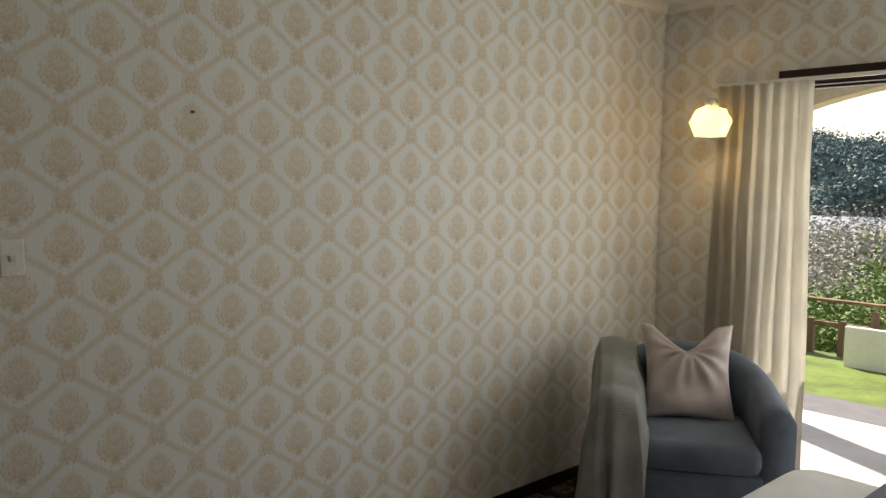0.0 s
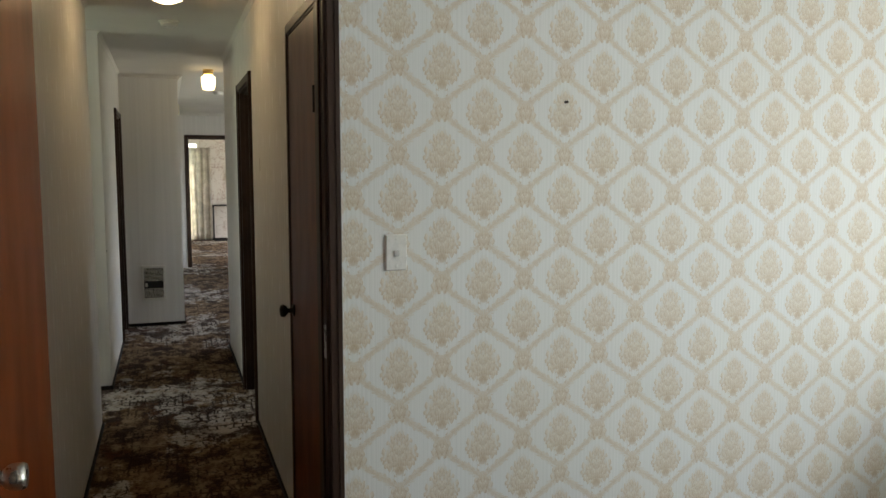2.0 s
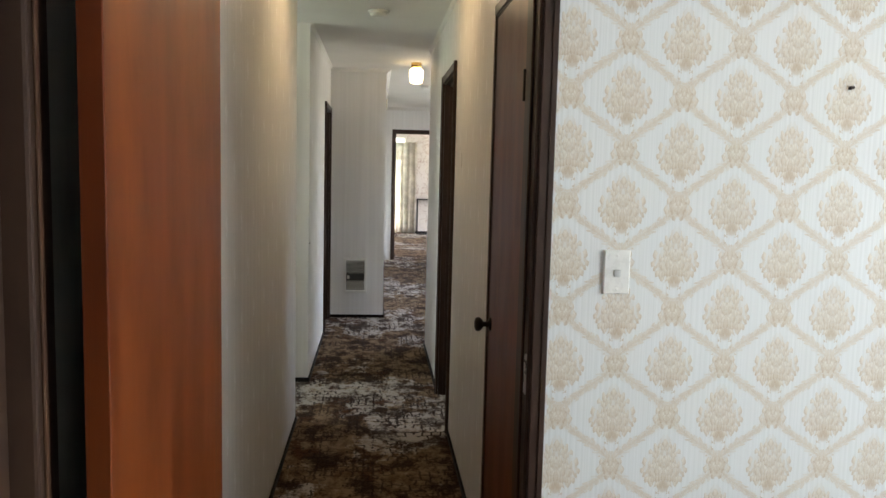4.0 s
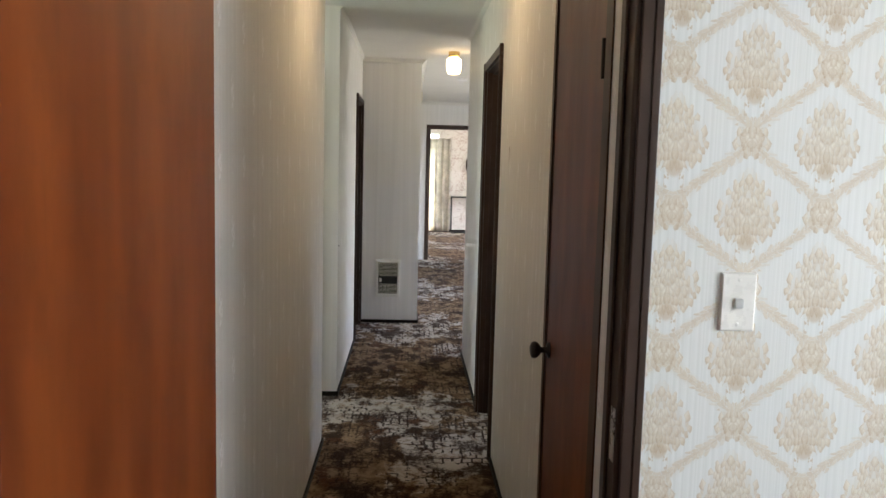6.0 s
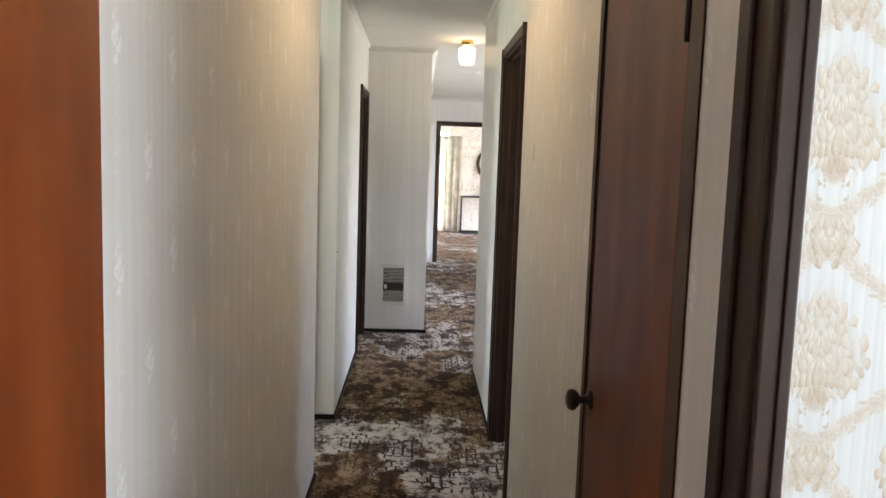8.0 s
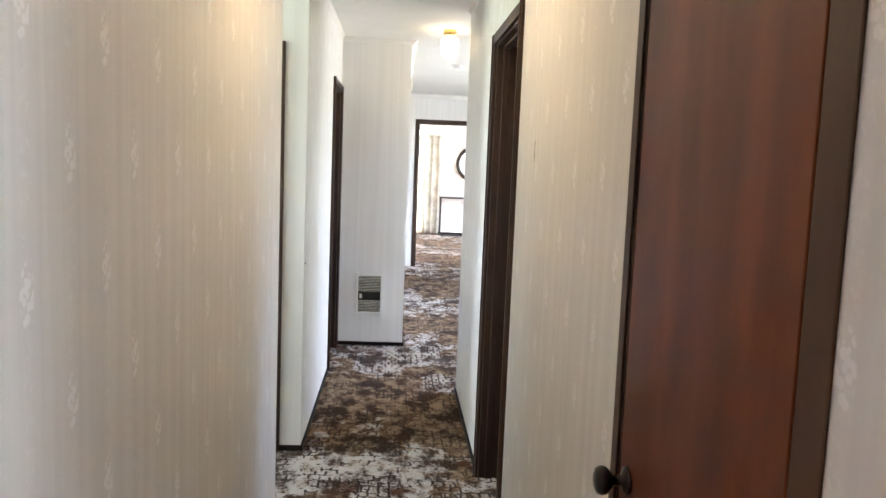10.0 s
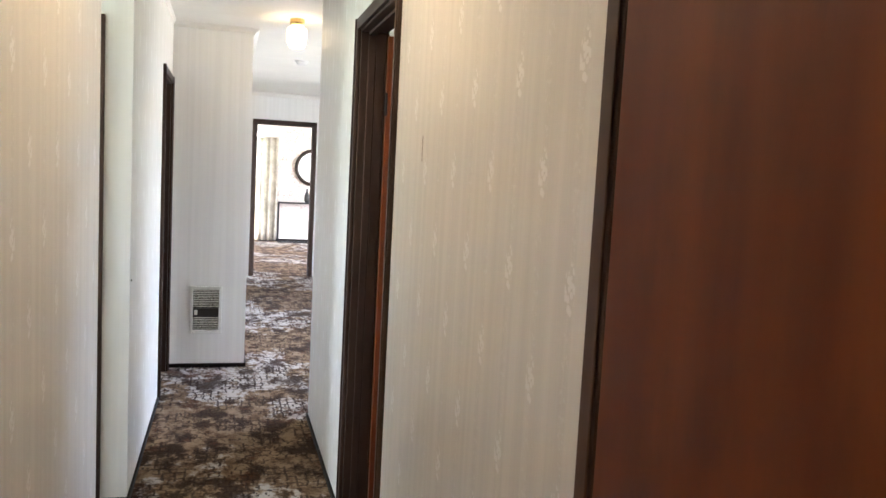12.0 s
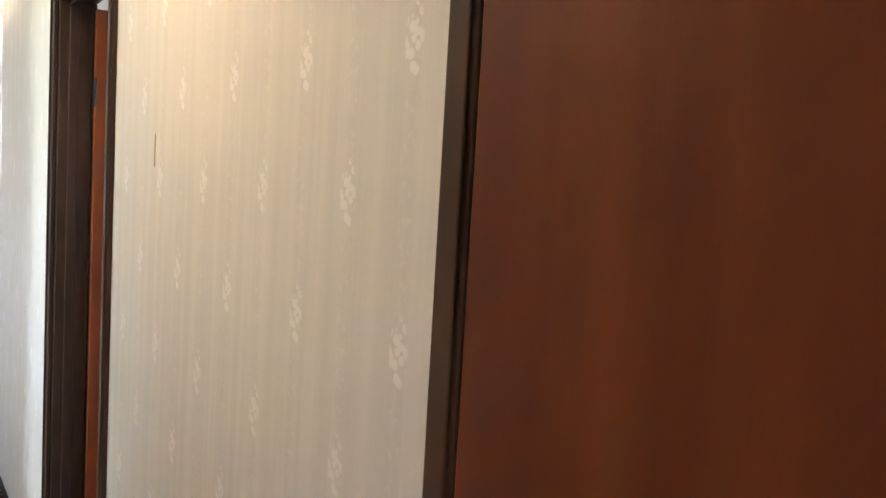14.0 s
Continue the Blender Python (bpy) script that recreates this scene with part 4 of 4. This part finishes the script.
def throw():
    """A knitted throw over the chair's arm and back, falling to the floor."""
    ob = thing("throw_blanket", "grey-green knitted throw draped over armchair arm", "throw")
    bm = bmesh.new()
    nu, nv = 30, 40
    rows = []
    # section across the arm: outside hem, up, over, and down on the inside
    sec = [(0.475, 0.04), (0.455, 0.30), (0.43, 0.60), (0.40, 0.66), (0.335, 0.672), (0.235, 0.645), (0.19, 0.51)]
    for i in range(nu + 1):
        u = i / nu
        y = -0.30 + 0.62 * min(u, 0.72) / 0.72
        fall = max(0, (u - 0.72) / 0.28)
        row = []
        for j in range(nv + 1):
            f = j / nv * (len(sec) - 1)
            k = min(int(f), len(sec) - 2)
            w = f - k
            x = sec[k][0] * (1 - w) + sec[k + 1][0] * w
            z = sec[k][1] * (1 - w) + sec[k + 1][1] * w
            hang = max(0, 1 - j / nv * 3)
            x += hang * 0.03 * math.sin(u * 26 + 2 * noise.noise((u * 4, z * 3, 0))) + 0.012 * noise.noise((u * 6, j * 0.2, 4))
            if z > 0.48:
                z += 0.11 * max(0, 1 - u * 1.6)
            yy = y
            if fall:
                z = max(0.05, z - 0.50 * fall * min(1, z / 0.4))
                yy += 0.05 + 0.07 * fall + 0.022 * math.sin(j * 0.75) * fall
                x += 0.02 * math.sin(j * 0.5) * fall
            row.append(bm.verts.new((x, yy, z)))
        rows.append(row)
    for r0, r1 in zip(rows, rows[1:]):
        for j in range(nv):
            bm.faces.new((r0[j], r0[j + 1], r1[j + 1], r1[j]))
    bmesh.ops.solidify(bm, geom=bm.faces[:], thickness=0.008)
    part("cloth", bm, THROW, ob, smooth=True)
    ob.matrix_basis = CHAIR
    return ob


throw()
cush = tagged(link_mesh("cushion", cushion_mesh(0.43, 0.47, 0.17, n=36, pinch=0.13, dip=0.13), PILLOW, True), "mauve satin scatter cushion with a chopped top", "cushion")
cush.matrix_basis = pose(0.04, -0.035, 0) @ CHAIR @ pose(0.05, -0.10, 0.66, 20, 0, 4)


def bed():
    ob = thing("bed", "bed with white duvet, by the patio door", "bed")
    part("base", boxes((1.22, 2.66, -0.75, 1.28, -0.01, 0.32), bevel=0.02), LINEN, ob)
    bm = boxes((1.20, 2.68, -0.76, 1.31, 0.28, 0.565), bevel=0.12, segs=6)
    part("mattress", bm, LINEN, ob, "", True)
    for x in (1.3, 2.58):
        for y in (-0.65, 1.15):
            part("leg", lathe(bmesh.new(), [(0.02, -0.07), (0.03, -0.01)], 12, "Z", (x, y, 0)), DARKWOOD, ob)
    return ob


bed()
bm = boxes((1.33, 2.57, 0.30, 0.98, 0.567, 0.588), bevel=0.009, segs=3)
tagged(link_mesh("bed_runner", bm, NAVY), "slate-blue throw folded across white bed", "bed throw")

# ---- lounge, seen through the doorway ----
drape("curtain", 0, 0.28, 0.93, 18.40, 0.02, 2.02, SHEER, "cream lounge curtain in soft folds", 5, 0.03)
con = thing("console_table", "slim black metal console table against lounge wall", "console table", (0.95, 18.22, 0))
part("top", boxes((0, 1.1, 0, 0.26, 0.76, 0.785), bevel=0.003), BLACKMETAL, con)
for x in (0.0, 1.078):
    for y in (0.0, 0.238):
        part("leg", boxes((x, x + 0.022, y, y + 0.022, 0.0, 0.76)), BLACKMETAL, con)
for y in (0.0, 0.238):
    part("stretcher", boxes((0.022, 1.078, y, y + 0.022, 0.0, 0.022)), BLACKMETAL, con)
bm = bmesh.new()


def torus(bm, R, r, n=48, k=10):
    rings = []
    for i in range(n):
        a = 2 * math.pi * i / n
        rings.append([bm.verts.new(((R + r * math.cos(b)) * math.cos(a), r * 0.6 * math.sin(b), (R + r * math.cos(b)) * math.sin(a))) for b in [2 * math.pi * j / k for j in range(k)]])
    for i in range(n):
        for j in range(k):
            bm.faces.new((rings[i][j], rings[(i + 1) % n][j], rings[(i + 1) % n][(j + 1) % k], rings[i][(j + 1) % k]))
    bmesh.ops.recalc_face_normals(bm, faces=bm.faces[:])
    return bm


mir = thing("round_mirror", "round mirror with dark woven frame on lounge wall", "mirror", (1.62, 18.46, 1.47))
part("frame", torus(bmesh.new(), 0.33, 0.035), BRONZE, mir, "dark round frame", True)
part("glass", lathe(bmesh.new(), [(0.32, 0.0), (0.32, 0.012)], 40, "Y"), MIRROR, mir)
vase = tagged(link_mesh("vase", lathe(bmesh.new(), [(0.035, 0), (0.055, 0.05), (0.05, 0.14), (0.02, 0.22), (0.024, 0.27)], 24), BLACKMETAL, True), "small dark vase on console table", "vase")
vase.location = (1.50, 18.34, 0.786)


def window_unit(name, label, axis, at, a0, a1, z0, z1):
    ob = thing(name, label, "window", kind="structure")

    def add(nm, a, b, c, d, mat):
        s = (a, b, at - 0.03, at + 0.03, c, d) if axis == 0 else (at - 0.03, at + 0.03, a, b, c, d)
        return part(nm, boxes(s), mat, ob)

    m = (a0 + a1) / 2
    for a in (a0, m - 0.02, a1 - 0.04):
        add("window_frame", a, a + 0.04, z0, z1, WHITEPLASTIC)
    add("window_frame", a0 + 0.04, a1 - 0.04, z0, z0 + 0.04, WHITEPLASTIC)
    add("window_frame", a0 + 0.04, a1 - 0.04, z1 - 0.04, z1, WHITEPLASTIC)
    for a, b in ((a0 + 0.04, m - 0.02), (m + 0.02, a1 - 0.04)):
        s = (a, b, at - 0.003, at + 0.003, z0 + 0.04, z1 - 0.04) if axis == 0 else (at - 0.003, at + 0.003, a, b, z0 + 0.04, z1 - 0.04)
        part("pane", boxes(s), GLASS, ob).visible_shadow = False


window_unit("window_2", "wide white-framed entry window", 1, 3.25, 7.8, 11.4, 0.4, 2.1)
window_unit("window_3", "wide white-framed lounge window", 1, 4.45, 14.2, 17.8, 0.3, 2.1)
window_unit("window_4", "lounge window behind the curtain", 0, 18.55, -0.5, 0.70, 0.1, 2.15)
window_unit("window_5", "small passage window", 1, -2.45, 5.4, 6.15, 1.0, 2.1)
window_unit("window_6", "window of the room beside the hall", 1, 3.05, 5.3, 6.5, 1.0, 2.0)

# ---- garden ----
GRASS = plain("lawn_grass", (0.11, 0.17, 0.035), 0.9, vary=0.35, scale=3.0, bump=0.6, bscale=90.0)
EARTH = plain("hill_scrub", (0.20, 0.205, 0.16), 0.95, vary=0.5, scale=0.25, bump=0.5, bscale=4.0)
PAVING = plain("pale_concrete", (0.55, 0.53, 0.49), 0.85, vary=0.12, scale=2.0, bump=0.3, bscale=60.0)
TIMBER = wood("weathered_timber", (0.16, 0.09, 0.055), (0.30, 0.18, 0.11), 0.7)


def leaf_mat(name, a, b):
    n = Nodes(name)
    g = n.nt.nodes.new("ShaderNodeNewGeometry")
    col = n.mix(g.outputs["Random Per Island"], a, b)
    return n.end(col, 0.6, Specular_IOR_Level=0.3)


LEAF = leaf_mat("tree_leaves", (0.08, 0.14, 0.04), (0.21, 0.30, 0.10))
# blue-green leaves: the haze of distance is mixed into their colour
HAZYLEAF = leaf_mat("hazy_tree_leaves", (0.06, 0.11, 0.12), (0.13, 0.20, 0.20))
GREYLEAF = leaf_mat("silver_leaves", (0.20, 0.20, 0.165), (0.36, 0.355, 0.31))
BARK = plain("bark", (0.12, 0.09, 0.07), 0.9, vary=0.3)


def ground():
    """One sheet: level by the house, down a bank, up the far hill."""
    bm = bmesh.new()
    xs = [-300, -60, -20, -6, 4.1, 7.6, 8.2, 10, 13, 18, 26, 36, 48, 62, 80, 105, 140, 200, 320, 700]
    ys = [-700, -250, -120, -70, -40, -22, -12, -6, -2, 2, 6, 10, 16, 24, 34, 48, 66, 90, 130, 220, 700]

    def h(x, y):
        z = -0.20
        if x > 8.2:
            z -= min(1.0, (x - 8.2) / 1.8) * 0.75
        if x > 10:
            z -= 4.2 * min(1, (x - 10) / 22) ** 0.8
        if x > 30:
            f = min(1, (x - 30) / 110)
            z += 8.5 * f * f * (3 - 2 * f) + 1.5 * f * noise.noise((x * 0.02, y * 0.02, 0.3))
        return z

    grid = [[bm.verts.new((x, y, h(x, y))) for y in ys] for x in xs]
    for a, b in zip(grid, grid[1:]):
        for j in range(len(ys) - 1):
            bm.faces.new((a[j], b[j], b[j + 1], a[j + 1]))
    for f in bm.faces:
        f.smooth = True
        f.material_index = 0 if f.calc_center_median().x < 12 else 1
    return setting("ground", bm, [GRASS, EARTH], "lawn falling to a scrubby valley and hill", "ground"), h


GROUND, ground_z = ground()
setting("pavement", boxes((4.12, 5.6, -8, 12, -0.195, -0.10), bevel=0.01), PAVING, "sunlit pale concrete patio beside the house", "patio")
# edging strip darkened in its colour to stand for shade
setting("pavement_edge", boxes((5.62, 6.2, -8, 12, -0.198, -0.13), bevel=0.01), plain("shaded_kerb", (0.13, 0.135, 0.15), 0.8), "concrete edging of the patio, shade put into its grey", "kerb")
setting("roof_eave", boxes((4.10, 4.75, -3, 6, 2.30, 2.36)), plain("eave_lining", (0.62, 0.55, 0.42), 0.7), "cream soffit of the roof's eave", "eave")
setting("roof", boxes((-3, 4.75, -3, 19, 2.62, 2.72)), plain("roof_sheet", (0.2, 0.2, 0.2), 0.6), "sheet roof over the house", "roof")


def patio_arch():
    """Cream plastered beam over the patio, its underside a flat arch on piers."""
    bm = bmesh.new()
    ys = [-1.7 + 4.6 * i / 36 for i in range(37)]
    outline = [(-1.7, -0.1), (-2.0, -0.1), (-2.0, 2.6), (3.2, 2.6), (3.2, -0.1), (2.9, -0.1)]
    outline += [(y, 1.70 + 0.5 * math.sqrt(max(0, 1 - ((y - 0.6) / 2.3) ** 2))) for y in ys[::-1]]
    a = [bm.verts.new((5.38, y, z)) for y, z in outline]
    b = [bm.verts.new((5.55, y, z)) for y, z in outline]
    k = len(a)
    bm.faces.new(a)
    bm.faces.new(b[::-1])
    for i in range(k):
        bm.faces.new((a[i], b[i], b[(i + 1) % k], a[(i + 1) % k]))
    bmesh.ops.recalc_face_normals(bm, faces=bm.faces[:])
    setting("patio_arch", bm, plain("cream_plaster", (0.66, 0.57, 0.42), 0.8, bump=0.2), "cream plastered arch at the patio's edge", "arch")


patio_arch()


def fence(x):
    ob = thing("garden_fence", "brown timber garden fence with square posts and rails", "fence")
    for i in range(54):
        y = -6 + i * 0.295
        z = ground_z(x, y) - 0.05
        part("post", boxes((x - 0.035, x + 0.035, y - 0.028, y + 0.028, z, z + (0.53 if i % 3 == 0 else 0.40)), bevel=0.004), TIMBER, ob)
    z = ground_z(x, 0)
    part("rail", boxes((x - 0.04, x + 0.04, -6.2, 9.95, z + 0.53, z + 0.56), bevel=0.006), TIMBER, ob)
    part("rail", boxes((x - 0.02, x + 0.02, -6.2, 9.8, z + 0.28, z + 0.33), bevel=0.004), TIMBER, ob)


fence(8.1)
brd = ground_z(7.7, 2.8)
tagged(link_mesh("white_board", boxes((7.68, 7.74, 2.30, 2.97, brd - 0.01, brd + 0.38), bevel=0.01), WHITEPLASTIC), "white board leaning by the garden fence", "board")


def tree(name, label, x, y, height, spread, mat, count, size, seed, trunk=0.28):
    """Tapered trunk, limbs, and a crown of many small leaf clumps."""
    rng = random.Random(seed)
    z0 = ground_z(x, y) - 0.1
    ob = thing(name, label, "tree", (x, y, z0))
    bm = bmesh.new()
    r0 = max(0.03, height * 0.022)
    lathe(bm, [(r0 * 1.4, 0), (r0, height * 0.12), (r0 * 0.7, height * 0.5), (r0 * 0.25, height * 0.85)], 8)
    tips = []
    for i in range(9):
        a, h0 = rng.uniform(0, 6.28), height * rng.uniform(trunk, 0.7)
        l = spread * rng.uniform(0.5, 0.95)
        p0 = Vector((0, 0, h0))
        p1 = p0 + Vector((math.cos(a) * l, math.sin(a) * l, height * rng.uniform(0.08, 0.25)))
        tips.append(p1)
        side = Vector((-math.sin(a), math.cos(a), 0))
        w = r0 * 0.35
        q = [bm.verts.new(p0 + side * w), bm.verts.new(p0 - side * w), bm.verts.new(p0 + Vector((0, 0, w * 1.6)))]
        e = bm.verts.new(p1)
        for k in range(3):
            bm.faces.new((q[k], q[(k + 1) % 3], e))
    part("trunk", bm, BARK, ob)
    tips.append(Vector((0, 0, height * 0.85)))
    vs, fs = [], []
    for i in range(count):
        c = rng.choice(tips)
        p = c + Vector((rng.gauss(0, spread * 0.27), rng.gauss(0, spread * 0.27), rng.gauss(0, height * 0.12)))
        d1 = Vector((rng.gauss(0, 1), rng.gauss(0, 1), rng.gauss(0, 0.6))).normalized() * size * rng.uniform(0.6, 1.3)
        d2 = d1.cross(Vector((rng.gauss(0, 1), rng.gauss(0, 1), rng.gauss(0, 1)))).normalized() * size * 0.45
        b = len(vs)
        vs += [p - d1, p + d2, p + d1, p - d2]
        fs.append((b, b + 1, b + 2, b + 3))
    me = bpy.data.meshes.new("crown")
    me.from_pydata([tuple(v) for v in vs], [], fs)
    me.materials.append(mat)
    crown = new("crown", me)
    crown.parent = ob
    return ob


tree("shrub", "green leafy shrub behind the garden fence", 11.2, 4.3, 1.5, 0.8, LEAF, 8000, 0.036, 1)
tree("shrub", "green leafy shrub behind the garden fence", 10.8, 3.3, 1.4, 0.7, LEAF, 8000, 0.036, 2)
tree("tree", "leafy garden tree below the lawn", 14.5, 4.0, 2.7, 1.1, LEAF, 6000, 0.06, 3)
tree("tree", "leafy garden tree below the lawn", 16.5, 5.7, 2.3, 1.4, GREYLEAF, 9000, 0.045, 4)
tree("tree", "silvery shrubby tree in the valley", 22.0, 7.0, 3.6, 2.4, GREYLEAF, 9000, 0.075, 5)
tree("tree", "silvery shrubby tree in the valley", 28.0, 10.0, 4.4, 3.0, GREYLEAF, 10000, 0.09, 6)
tree("tree", "silvery shrubby tree in the valley", 31.0, 8.0, 4.6, 3.0, GREYLEAF, 10000, 0.09, 7)
tree("tree", "silvery shrubby tree in the valley", 38.0, 13.0, 5.0, 3.4, GREYLEAF, 10000, 0.10, 9)
src = tree("tree", "dark hillside tree in the distance, blued for haze", 85.0, 25.0, 5.5, 4.0, HAZYLEAF, 5000, 0.20, 8)
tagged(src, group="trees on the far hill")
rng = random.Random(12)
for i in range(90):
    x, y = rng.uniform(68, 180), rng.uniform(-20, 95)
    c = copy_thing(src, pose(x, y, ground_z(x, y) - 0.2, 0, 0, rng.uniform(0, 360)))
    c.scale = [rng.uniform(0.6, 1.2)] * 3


def far_house(x, y, rz):
    ob = thing("house", "distant low house with pale walls and blue-grey roof", "house")
    part("wall", boxes((-5, 5, -3, 3, -0.5, 2.6)), WHITEPLASTIC, ob)
    bm = bmesh.new()
    v = [bm.verts.new(p) for p in ((-5.5, -3.5, 2.5), (5.5, -3.5, 2.5), (5.5, 3.5, 2.5), (-5.5, 3.5, 2.5), (-5.5, 0, 4.2), (5.5, 0, 4.2))]
    for q in ((0, 1, 5, 4), (2, 3, 4, 5), (0, 4, 3), (1, 2, 5), (0, 3, 2, 1)):
        bm.faces.new([v[i] for i in q])
    part("roof", bm, plain("blue_grey_roof", (0.22, 0.27, 0.34), 0.5), ob)
    for a in (-3, 0, 3):
        part("window", boxes((a - 0.7, a + 0.7, -3.04, -2.99, 0.8, 2.0)), BLACKMETAL, ob)
    ob.matrix_basis = pose(x, y, ground_z(x, y), 0, 0, rz) @ Matrix.Diagonal((0.55, 0.6, 0.62, 1))


far_house(64, 23.2, -80)
far_house(76, 31, -60)
